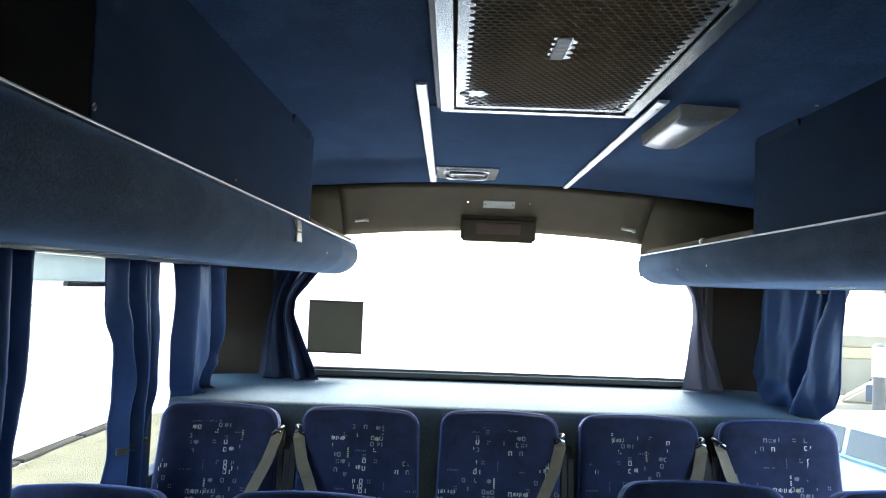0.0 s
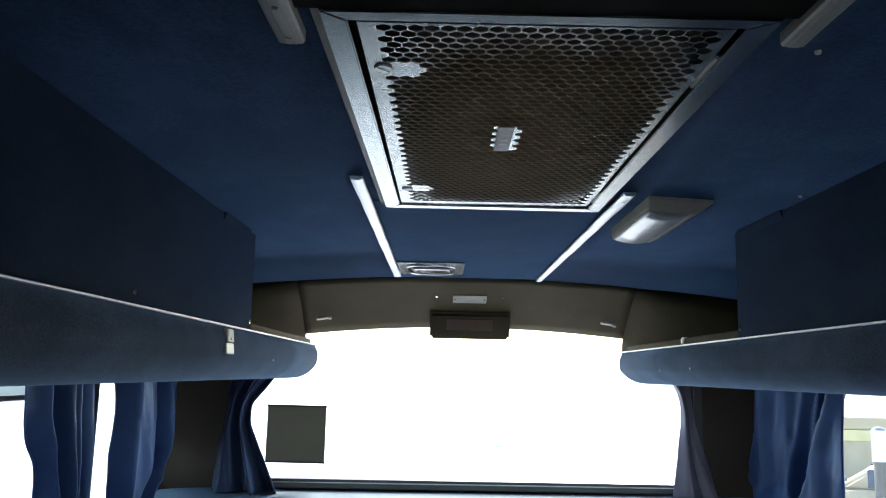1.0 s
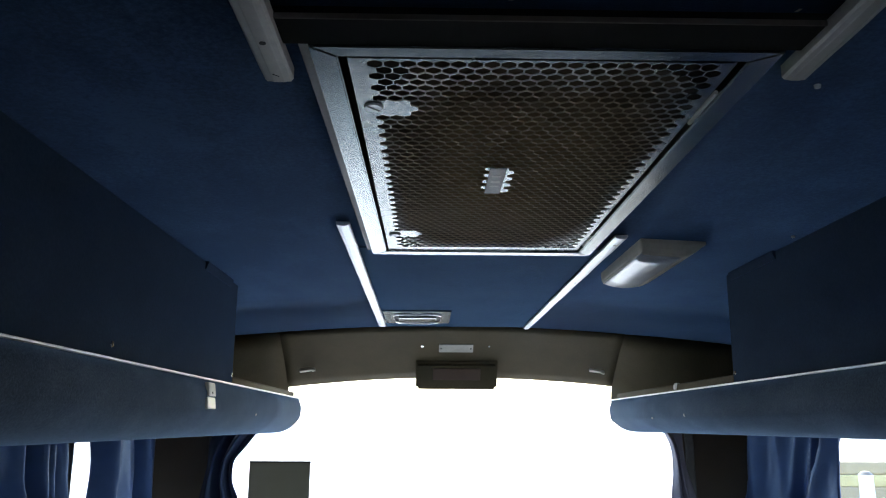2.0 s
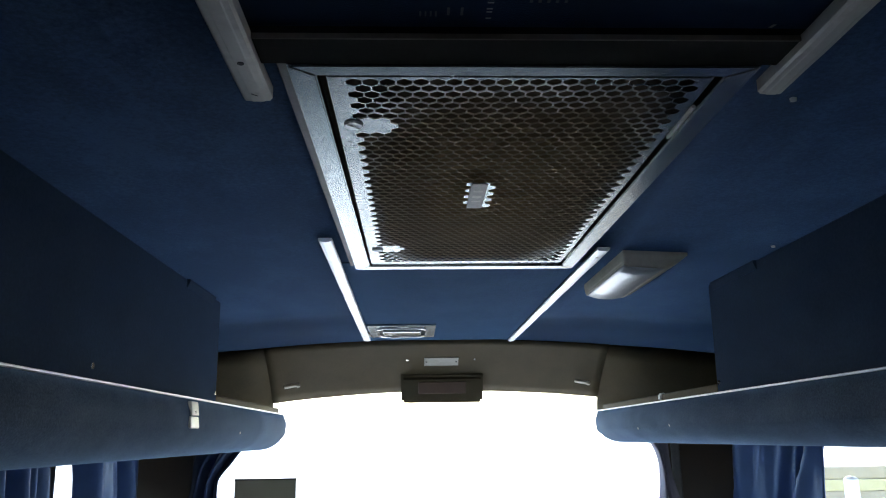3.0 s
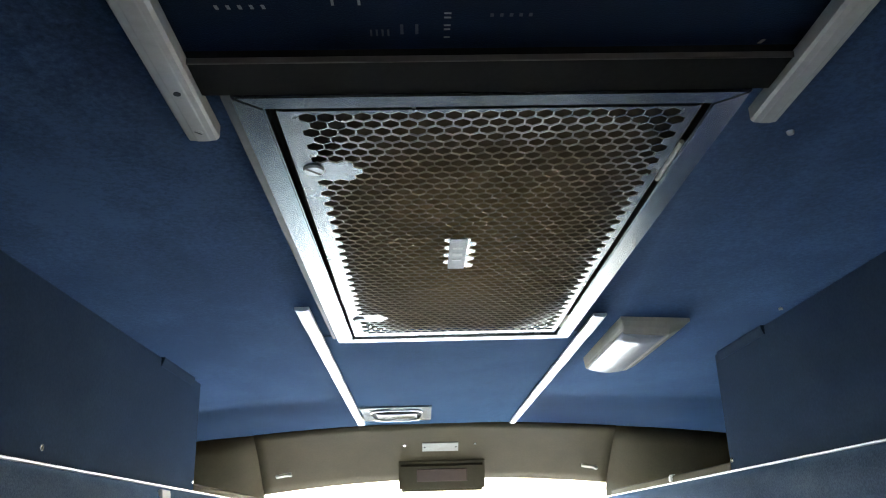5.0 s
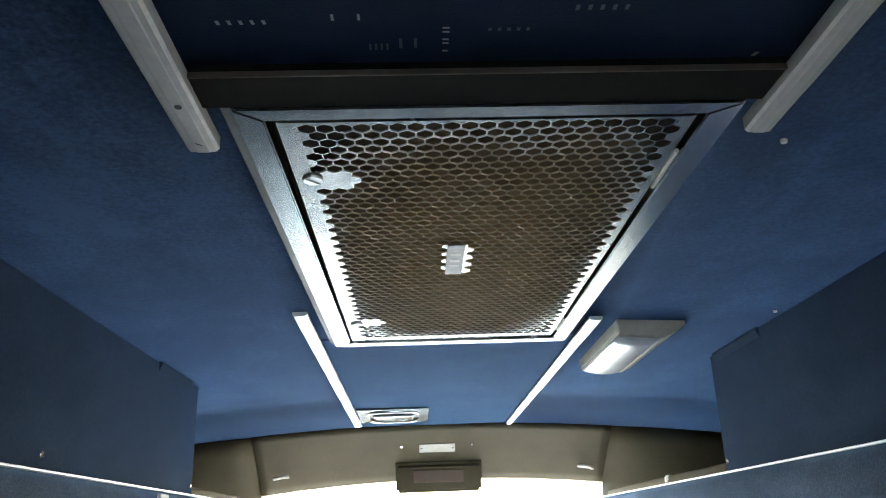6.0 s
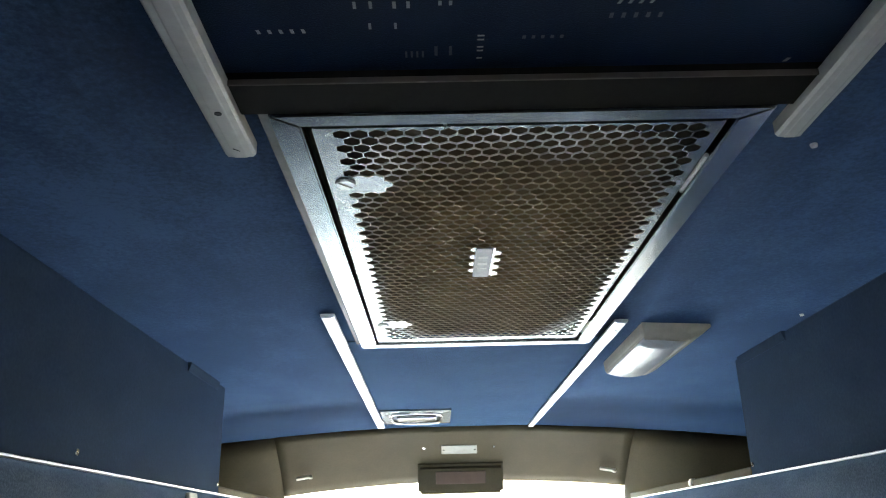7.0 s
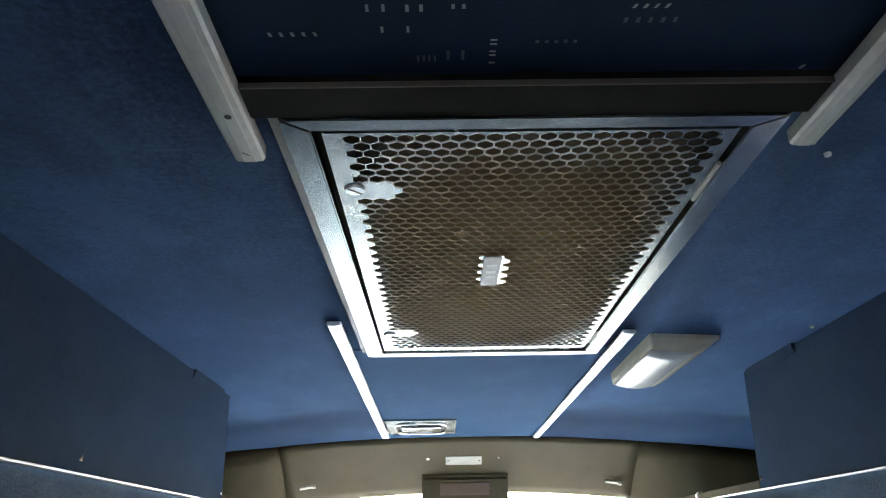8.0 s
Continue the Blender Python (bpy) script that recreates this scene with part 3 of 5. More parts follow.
def locker(s, end, br0, br1, fixing):
    """Upright carpeted panel between rack edge and ceiling."""
    ob = thing("locker_panel", (MID + s * 0.53, 0, 1.712), "dark blue carpeted locker panel between rack and ceiling", "panel", "locker panels")
    top = roof(MID + 0.53) - 1.712 - 0.002
    seams = [FRONT + 0.02, -1.6, 0.1, 1.103, end]
    for y0, y1 in zip(seams, seams[1:]):
        a, b = sorted((0.0, s * 0.016))
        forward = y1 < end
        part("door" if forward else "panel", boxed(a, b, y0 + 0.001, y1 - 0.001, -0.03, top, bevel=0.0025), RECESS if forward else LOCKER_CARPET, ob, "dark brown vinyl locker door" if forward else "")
    # wedge-shaped carpeted fillet up under the ceiling
    bm = bmesh.new()
    wedge = [(0.004 * s, top - 0.016), (-0.0015 * s, top - 0.016), (-0.006 * s, top - 0.004), (-0.006 * s, top), (0.004 * s, top)]
    sweep(bm, wedge, end + br0, end + br1)
    part("bracket", bm, LOCKER_CARPET, ob, "carpeted ceiling bracket")
    for y in (fixing, end - 0.012, 1.111):
        screw(ob, (-s * 0.0005, y, 0.022), (-s, 0, 0), 0.0052)
    return ob


def lint(ob, at, size):
    """A pale fleck of fluff caught on the rack's pile."""
    x, y, z = at
    bm = boxed(-0.0012, 0.0012, -size, size, -size * 0.6, size * 0.6, bevel=0.0008)
    bm.transform(Matrix.Translation((x - MID, y - 3.228, z - 1.606)) @ Matrix.Rotation(radians(35), 4, "X"))
    part("lint", bm, WHITE_PLASTIC, ob, "pale fleck of lint")


left_rack = rack(-1, 2.345)
right_rack = rack(1, 2.172)
for y, z, size in ((2.663, 1.6705, 0.0035), (2.723, 1.6492, 0.003), (2.449, 1.6534, 0.0035)):
    lint(right_rack, (MID + 0.5125, y, z), size)
lint(left_rack, (MID - 0.5125, 2.531, 1.650), 0.003)
locker(-1, 2.345, -0.275, -0.07, 1.644)
locker(1, 2.172, -0.245, -0.03, 2.158)

# white two-piece catch on the rack face
catch = thing("rack_catch", (-0.4985, 2.095, 1.655), "small white plastic catch fixed to the rack face", "catch")
catch.matrix_basis = pose(-0.4985, 2.095, 1.655, 0, -7, 0)
part("plate", boxed(-0.002, 0.004, -0.030, 0.026, 0.0, 0.022, bevel=0.002), WHITE_PLASTIC, catch)
part("tongue", boxed(-0.002, 0.006, -0.024, 0.024, 0.0235, 0.05, bevel=0.002), WHITE_PLASTIC, catch)
screw(catch, (0.006, 0.0, 0.03), (1, 0, 0), 0.003)

# white clip on the brown lip of the other rack
clip = thing("rack_clip", (0.536 + MID, 2.562, 1.722), "small white plastic clip on the rack lip", "clip")
part("body", boxed(-0.006, 0.004, -0.012, 0.012, 0.0, 0.012, bevel=0.002), WHITE_PLASTIC, clip)
part("tongue", boxed(-0.009, -0.004, -0.008, 0.008, -0.004, 0.008, bevel=0.0015), WHITE_PLASTIC, clip)

# curtain gliders that hang from the track
for s, y in ((1, 3.02), (1, 2.6)):
    ob = thing("curtain_glider", (MID + s * 1.08, y, 1.597), "pale plastic curtain glider under the rack", "glider", "curtain gliders")
    part("glider_body", boxed(-0.012, 0.012, -0.016, 0.016, 0.0, 0.012, bevel=0.003), WHITE_PLASTIC, ob)

# pale torn tape under the left rack, along the curtain track
# the right-hand piece is a pale patch for that rack's lit underside
for k, (x, y, w, d) in enumerate(((-0.93, 1.80, 0.09, 0.17), (-0.86, 1.95, 0.13, 0.05), (-0.76, 2.02, 0.07, 0.06), (-0.735, 2.14, 0.04, 0.05), (0.83, 2.35, 0.05, 0.07))):
    rng = random.Random(40 + k)
    low, mid, out = (-0.006, 0.003, 0.013) if x < 0 else (0.003, 0.001, 0.004)
    under = 1.606 + (mid + (out - mid) * (abs(x) - 0.80) / 0.348 if abs(x) > 0.8 else low + (mid - low) * (abs(x) - 0.598) / 0.202)
    ob = thing("tape_strip", (x, y, under - 0.0018), "pale torn tape under the left rack, painted lit patch under the right", "tape", "torn tape strips")
    bm = bmesh.new()
    rim_of = []
    for n in range(18):
        t = n * math.tau / 18
        r = 1 + rng.uniform(-0.22, 0.22)
        rim_of.append((w / 2 * r * math.copysign(abs(math.cos(t)) ** 0.6, math.cos(t)), d / 2 * r * math.copysign(abs(math.sin(t)) ** 0.6, math.sin(t))))
    low, high = ([bm.verts.new((p, q, z)) for p, q in rim_of] for z in (0.0, 0.003))
    bm.faces.new(low)
    bm.faces.new(high)
    for n in range(18):
        bm.faces.new((low[n], low[(n + 1) % 18], high[(n + 1) % 18], high[n]))
    part("strip", bm, CREAM, ob)

# tie hooks and bits on the header
for x, z in ((-0.512, 1.816), (0.520, 1.819)):
    ob = thing("coat_hook", (x, 3.405, z), "small white plastic hook on the header", "hook", "header hooks")
    ob.matrix_basis = pose(x, 3.405, z, -29, 9 if x > 0 else -9, 0)
    part("base", boxed(-0.027, 0.027, -0.006, 0.006, -0.004, 0.004, bevel=0.002), CREAM, ob)
    part("tip", boxed(0.016, 0.028, -0.007, 0.003, -0.009, -0.002, bevel=0.002), CREAM, ob)

top_of, low_of = header_point(0.0145, 0.36), header_point(0.0145, 0.54)
SLOPE = math.degrees(math.atan2(top_of.z - low_of.z, low_of.y - top_of.y))  # lean of the header face
plate = tagged(new("name_plate"), "blank cream plate screwed to the dark header", "plate")
plate.matrix_basis = pose(*header_point(0.0145, 0.444), -SLOPE, 0, 0)
part("plate_body", boxed(-0.060, 0.060, -0.022, 0.022, -0.0025, 0.0015, bevel=0.001), PLATE_GREY, plate)
for x in (-0.052, 0.052):
    screw(plate, (x, 0, -0.003), (0, 0, -1), 0.0035, material=BLACK_PLASTIC)
for x in (-0.104, 0.131):
    ob = tagged(new("stud"), "small bright screw stud in the header" if x < 0 else "small dull screw stud in the header", "stud", "header studs")
    ob.matrix_basis = pose(*header_point(x, 0.395), -SLOPE, 0, 0)
    part("stud_head", rod(bmesh.new(), (0, 0, 0.006), (0, 0, -0.003), 0.0045 if x < 0 else 0.003), CHROME if x < 0 else FRAME_GREY, ob)

brake = thing("brake_light", (0.019, 3.452, 1.755), "dark high-level brake light housing hung in the window head", "brake light")
bm = bmesh.new()
wedge = [(0.030, 0.0), (-0.012, 0.0), (-0.052, 0.086), (-0.044, 0.105), (0.034, 0.105)]
rings = [[bm.verts.new((x, y, z)) for y, z in wedge] for x in (-0.146, 0.146)]
for i in range(5):
    bm.faces.new((rings[0][i], rings[0][(i + 1) % 5], rings[1][(i + 1) % 5], rings[1][i]))
bm.faces.new(rings[0])
bm.faces.new(rings[1])
bmesh.ops.bevel(bm, geom=[e for e in bm.edges if abs(e.calc_length()) > 0.03], offset=0.013, segments=4, affect="EDGES", clamp_overlap=True)
part("housing", bm, HEADER, brake)
bm = boxed(-0.085, 0.085, -0.003, 0.004, -0.022, 0.022, bevel=0.002)
bm.transform(Matrix.Translation((0, -0.0358, 0.050)) @ Matrix.Rotation(radians(24.8), 4, "X"))
part("lens", bm, BRAKE_RED, brake, "dull red lens")

sticker = thing("window_sticker", (-0.609, REAR - 0.002, 1.293), "square dark grey sticker on the rear window glass", "sticker")
part("sheet", boxed(-0.108, 0.108, -0.002, 0.002, 0.0, 0.204, bevel=0.0006, segments=1), STICKER, sticker)
part("border", sweep(bmesh.new(), [(-0.11, -0.002), (0.11, -0.002), (0.11, 0.004), (-0.11, 0.004)], -0.0026, 0.0012), BLACK_VINYL, sticker)
part("border", sweep(bmesh.new(), [(-0.11, 0.200), (0.11, 0.200), (0.11, 0.206), (-0.11, 0.206)], -0.0026, 0.0012), BLACK_VINYL, sticker)

# ---- woven pattern of the seat cloth ----
def quad(bm, x, y, w, h, lay, lean=0.0):
    """One stitched mark: a low pad of yarn, laid on the cloth by lay(x, y, height)."""
    pts = [(x - w / 2 - lean, y - h / 2), (x + w / 2 - lean, y - h / 2), (x + w / 2 + lean, y + h / 2), (x - w / 2 + lean, y + h / 2)]
    low = [bm.verts.new(lay(p, q, -0.0004)) for p, q in pts]
    high = [bm.verts.new(lay(x + (p - x) * 0.86, y + (q - y) * 0.86, 0.0002)) for p, q in pts]
    bm.faces.new(high)
    for k in range(4):
        bm.faces.new((low[k], low[(k + 1) % 4], high[(k + 1) % 4], high[k]))


def glyph(kind, w, h, t):
    """The strokes (x, y, w, h) of one small woven figure about its centre."""
    side = [(-w / 2 + t / 2, 0, t, h), (w / 2 - t / 2, 0, t, h)]
    top, low = (0, h / 2 - t / 2, w - 2 * t, t), (0, -h / 2 + t / 2, w - 2 * t, t)
    return {
        "box": side + [top, low],
        "arch": side + [top],
        "stroke": [(0, 0, t * 1.1, h)],
        "pair": [(-w / 4, 0, t, h), (w / 4, h * 0.1, t, h * 0.8)],
        "comb": [(-w / 2 + t / 2 + k * w / 3, h * 0.08 * (k % 2), t, h * (0.7 + 0.15 * (k % 3))) for k in range(4)],
        "row": [(k * 0.0062, 0.001 * (k % 2), t * 0.7, h * 0.38) for k in range(6)],
        "thin": [(0.0012 * (k % 2), (k - 2.5) * h * 0.36, t * 0.6, h * 0.24) for k in range(6)],
        "dots": [(a * w * 0.28, b * h * 0.26, t * 1.25, t * 1.25) for a in (-1, 1) for b in (-1, 1)],
        "ladder": [(0, k * h * 0.62, w * 0.55, t * 1.1) for k in (-1.5, -0.9, -0.3, 0.3, 0.9, 1.5)],
    }[kind]


def woven(parent, lay, inside, x0, x1, y0, y1, seed, bright, faint, scale=1.0, keep=0.42):
    """Clusters of little figures scattered in loose rows over a cloth, some bright, most worn away."""
    rng = random.Random(seed)
    meshes = [bmesh.new(), bmesh.new()]
    y = y1
    while y > y0:
        x = x0 + rng.uniform(-0.02, 0.03) * scale
        while x < x1:
            w, h, t = 0.0115 * scale * rng.uniform(0.8, 1.15), 0.0140 * scale * rng.uniform(0.8, 1.15), 0.0024 * scale
            kinds = rng.choice((("box",), ("comb", "dots"), ("box", "box"), ("dots",), ("ladder",), ("box", "pair"), ("stroke",), ("comb", "box", "stroke"), ("dots", "comb", "box"), ("arch", "arch"), ("stroke", "comb"), ("box", "dots")))
            worn = rng.random()
            for n in range(rng.choice((1, 2)) if len(kinds) > 1 else 1):
                for k, kind in enumerate(kinds):
                    cx, cy = x + k * w * 1.35 + n * 0.3 * w, y - n * h * 1.45
                    for a, b, p, q in glyph(kind, w, h, t):
                        if rng.random() > 0.13 and all(inside(cx + a + e * p / 2, cy + b + f * q / 2) for e in (-1, 1) for f in (-1, 1)):
                            quad(meshes[0 if worn > 1 - keep and rng.random() > 0.25 else 1], cx + a, cy + b, p, q, lay)
            x += (len(kinds) * 1.35 * w + rng.uniform(0.014, 0.058) * scale)
        y -= rng.uniform(0.030, 0.042) * scale
    for bm, yarn, label in ((meshes[0], bright, "pale woven figures"), (meshes[1], faint, "worn woven figures")):
        if bm.faces and yarn:
            tagged(part("woven_pattern", bm, yarn, parent, label), kind="stuff")
        else:
            bm.free()


# the repeat of the seat cloth: across, down (mm), the figures of one line, tone
REPEAT = [(165, 14, "pair", 0), (165, 36, "stroke pair", 0), (196, 12, "box", 0), (196, 32, "box", 0), (196, 52, "box stroke", 0), (230, 12, "dots", 2), (294, 26, "thin", 2), (78, 48, "row", 2),
          (148, 88, "box", 2), (202, 88, "box", 2), (256, 90, "comb", 1), (280, 97, "ladder", 0), (114, 122, "dots", 2), (168, 124, "stroke", 1), (36, 140, "arch comb pair comb", 0), (34, 172, "comb box", 0)]
REPEAT_LOW = [(236, 134, "box", 1), (254, 138, "comb", 3), (274, 134, "box", 1), (234, 160, "box comb stroke", 1), (248, 186, "dots", 0), (132, 200, "ladder", 3), (166, 190, "row", 2), (70, 210, "comb box", 1), (66, 238, "box dots comb", 1),
              (204, 212, "dots", 1), (204, 232, "box", 0), (178, 260, "comb", 0), (204, 264, "box", 0), (254, 232, "dots", 2), (6, 232, "stroke", 2), (140, 250, "stroke", 2), (34, 274, "arch", 0), (82, 274, "arch", 1), (120, 292, "comb", 2)]


def woven_repeat(parent, lay, inside, x0, x1, y0, y1, seed):
    """Seat moquette: the same repeat on every seat, cut where the cloth happened to be cut, with threads rubbed away."""
    rng = random.Random(seed)
    tones = [bmesh.new() for _ in range(4)]
    wide, tall = 0.226, 0.220
    shift, drop, turned = rng.uniform(0.0, wide), rng.uniform(0.0, 0.12), rng.choice((1, -1))
    for column in range(-2, 3):
        for line in range(-1, 3):
            for px, py, figures, tone in REPEAT + REPEAT_LOW:
                x, y = turned * (px / 1390 + column * wide + shift - wide), y1 + drop - py / 1390 - line * tall
                rubbed = rng.random() < 0.10
                for k, kind in enumerate(figures.split()):
                    for a, b, p, q in glyph(kind, 0.0112, 0.0145, 0.0029):
                        cx, cy = x + k * 0.0158 + a, y + b
                        if rng.random() > 0.08 and x0 < cx < x1 and y0 < cy < y1 and all(inside(cx + e * p / 2, cy + f * q / 2) for e in (-1, 1) for f in (-1, 1)):
                            quad(tones[2 if rubbed or rng.random() < 0.10 else tone], cx, cy, p, q, lay)
    for bm, yarn, label in zip(tones, (PALE_YARN, GREY_YARN, DIM_YARN, GOLD_YARN), ("pale woven figures", "grey woven figures", "worn woven figures", "yellow woven figures")):
        if bm.faces:
            tagged(part("woven_pattern", bm, yarn, parent, label), kind="stuff")
        else:
            bm.free()


# ---- centre line of the ceiling ----
CLOTH_Z = 1.950


def lining(y0, y1, z, label, cloth):
    ob = thing("ceiling_panel", (MID, (y0 + y1) / 2, z), label, "ceiling panel", "patterned ceiling panels")
    h = (y1 - y0) / 2
    part("cloth", boxed(-0.235, 0.235, -h, h, 0.0, 0.014, bevel=0.003), cloth, ob)
    return ob


rear_lining = lining(2.0, 3.225, 1.9525, "blue ceiling panel in worn, faintly patterned moquette, lit tone painted in", LIT_CLOTH)
front_lining = lining(FRONT + 0.02, 1.122, CLOTH_Z, "navy ceiling panel in pale-dashed seat moquette, shaded tone painted in", SHADED_CLOTH)
# rows of dashes left legible on the front cloth: centre of the first, number, step, size, lean
flat_cloth = front_lining.children[0]
marks = [bmesh.new(), bmesh.new()]
for x, y, n, step, w, h, lean, tone in ((-0.1762, 1.0577, 5, 0.0077, 0.0026, 0.0050, 0.0004, 0), (-0.1078, 1.0303, 2, 0.0105, 0.0024, 0.0082, 0.0, 0), (-0.0818, 1.0307, 2, 0.0092, 0.0026, 0.0080, 0.0, 0), (-0.0517, 1.0295, 2, 0.0069, 0.0025, 0.0052, 0.0, 0),
                                        (-0.0995, 1.0534, 2, 0.0175, 0.0021, 0.0076, 0.0, 0), (-0.0760, 1.0881, 4, 0.0040, 0.0016, 0.0086, 0.0, 1), (-0.0545, 1.0843, 2, 0.0104, 0.0024, 0.0130, 0.0, 1), (0.0073, 1.0690, 5, 0.0066, 0.0027, 0.0040, 0.0, 1),
                                        (0.0670, 1.0310, 4, 0.0071, 0.0025, 0.0048, -0.0008, 0), (0.0640, 1.0458, 5, 0.0083, 0.0030, 0.0062, 0.0, 1), (0.2067, 1.1038, 1, 0.0, 0.0034, 0.0055, -0.001, 0)):
    for k in range(n):
        quad(marks[tone], x + k * step - MID, y - front_lining.location.y, w, h, lambda p, q, r: (p, q, -r), lean)
for k, y in enumerate((1.0664, 1.0712, 1.0800, 1.0846, 1.0940)):
    quad(marks[0], -0.0230 - MID, y - front_lining.location.y, 0.0055 - 0.0002 * k, 0.0019, lambda p, q, r: (p, q, -r))
tagged(part("woven_pattern", marks[0], GREY_YARN, flat_cloth, "grey woven dashes"), kind="stuff")
tagged(part("woven_pattern", marks[1], DARK_YARN, flat_cloth, "faded woven dashes"), kind="stuff")
woven(flat_cloth, lambda p, q, r: (p, q, -r), lambda p, q: abs(p) < 0.21 and q < 1.005 - front_lining.location.y, -0.2, 0.2, 0.55 - front_lining.location.y, 1.0 - front_lining.location.y, 71, GREY_YARN, DARK_YARN, 0.55)
woven(rear_lining.children[0], lambda p, q, r: (p, q, -r), lambda p, q: abs(p) < 0.20 and not (-0.24 < p < -0.01 and q > 0.16), -0.19, 0.19, -0.58, 0.3, 72, WORN_YARN, None, 0.6, 0.15)
band = thing("cover_strip", (MID, 1.146, 1.9395), "black vinyl strip between ceiling panel and air grille", "strip")
part("strip", boxed(-0.222, 0.226, -0.038, 0.0075, 0.0, 0.020, bevel=0.002), RECESS, band)
part("edge", boxed(-0.222, 0.226, -0.0395, -0.0375, -0.0008, 0.004, bevel=0.0004, segments=1), PILLAR, band)


def cover(name, near, far, z, thick, label, material, holes):
    """A flat metal bar along the ceiling, not quite true, with fixing screws."""
    ob = thing(name, ((near[0] + near[1]) / 2, near[2], z), label, "ceiling strip", "ceiling strips")
    cx, cy = ob.location.x, ob.location.y
    bm = bmesh.new()
    rings = []
    steps = 72
    for k in range(steps + 1):
        f = (k / steps) ** 1.7
        a, b = near[0] + (far[0] - near[0]) * f - cx, near[1] + (far[1] - near[1]) * f - cx
        y = near[2] + (far[2] - near[2]) * f - cy
        w = 0.0009 * noise.noise((y * 9, cx * 30, 1.0))
        dent = 0.0012 * noise.noise((y * 14, cx * 17, 5.0))
        e = 0.0022
        rings.append([bm.verts.new(p) for p in ((a + w, y, thick), (a + w, y, e), (a + w + e, y, dent), (a + w + (b - a) * 0.28, y, dent - 0.0004), (a + w + (b - a) * 0.33, y, dent - 0.0009), (a + w + (b - a) * 0.70, y, dent - 0.0009), (a + w + (b - a) * 0.75, y, dent - 0.0004), (b + w - e, y, dent), (b + w, y, e), (b + w, y, thick))])
    for p, q in zip(rings, rings[1:]):
        for i in range(10):
            bm.faces.new((p[i], p[(i + 1) % 10], q[(i + 1) % 10], q[i]))
    bm.faces.new(rings[0])
    bm.faces.new(rings[-1])
    part("bar", bm, material, ob)
    for f, dark in holes:
        x = (near[0] + near[1]) / 2 * (1 - f) + (far[0] + far[1]) / 2 * f - cx
        y = (far[2] - near[2]) * f
        if dark:
            part("hole", rod(bmesh.new(), (x, y, 0.0), (x, y, -0.0014), 0.0028, 12), BLACK_PLASTIC, ob, "dark empty screw hole")
        else:
            screw(ob, (x, y, -0.0008), (0, 0, -1), 0.0042, material=ALU_DULL)
    return ob


cover("ceiling_strip", (-0.2356, -0.2135, 1.786), (-0.2456, -0.2220, 3.150), 1.942, 0.006, "bright worn aluminium strip along the rear ceiling", ALU, ((0.03, False), (0.52, False), (0.72, True), (0.9, False)))
cover("ceiling_strip", (0.2354, 0.2575, 1.860), (0.2320, 0.2525, 3.184), 1.942, 0.006, "bright worn aluminium strip along the rear ceiling", ALU, ((0.04, False), (0.33, True), (0.58, False), (0.8, True)))
cover("ceiling_rail", (-0.235, -0.209, 1.208), (-0.222, -0.194, FRONT + 0.05), 1.931, 0.013, "dull grey metal rail along the ceiling panel", ALU_DULL, ((0.0028, False), (0.0145, True), (0.05, False)))
cover("ceiling_rail", (0.230, 0.253, 1.191), (0.250, 0.275, FRONT + 0.05), 1.931, 0.013, "dull grey metal rail along the ceiling panel", ALU_DULL, ((0.05, False), (0.1, False)))
for x, y in ((0.2924, 1.250), (0.527, 1.826)):
    ob = thing("ceiling_screw", (x, y, roof(x)), "small bright screw in the ceiling lining", "screw", "ceiling screws")
    part("head", rod(bmesh.new(), (0, 0, 0.004), (0, 0, -0.0030), 0.0042, 14, 0.003), WHITE_PLASTIC, ob)

# ---- air grille ----
grille = thing("air_grille", (0.0145, 1.579, 1.938), "square-framed ceiling air grille of hexagon-punched steel", "air grille")
OUT = ((-0.2030, -0.4260), (0.2040, -0.4260), (0.2020, 0.4130), (-0.2035, 0.4130))
INN = ((-0.1800, -0.4065), (0.1785, -0.4065), (0.1775, 0.3870), (-0.1765, 0.3870))


def bar(points, z0, z1):
    """A mitred bar over four plan corners."""
    bm = bmesh.new()
    low = [bm.verts.new((x, y, z0)) for x, y in points]
    high = [bm.verts.new((x, y, z1)) for x, y in points]
    bm.faces.new(low)
    bm.faces.new(high)
    for k in range(4):
        bm.faces.new((low[k], low[(k + 1) % 4], high[(k + 1) % 4], high[k]))
    bmesh.ops.bevel(bm, geom=list(bm.edges), offset=0.0016, segments=2, affect="EDGES")
    return bm


for k in range(4):
    q = (k + 1) % 4
    part("frame_bar", bar((OUT[k], OUT[q], INN[q], INN[k]), 0.0, 0.012), ALU_FRAME, grille, "dull aluminium frame bar")

# punched sheet: every hexagon is a ring with an edge, or solid where the sheet is left blank
PITCH = 0.0150
CELL = PITCH / 1.7320508
px0, px1, py0, py1 = -0.1725, 0.1725, -0.3985, 0.3860
verts, faces, slots, known = [], [], [], {}
corner = [(math.sin(k * math.tau / 6), math.cos(k * math.tau / 6)) for k in range(6)]
KNOBS = ((-0.1565, -0.288), (-0.1565, 0.265))


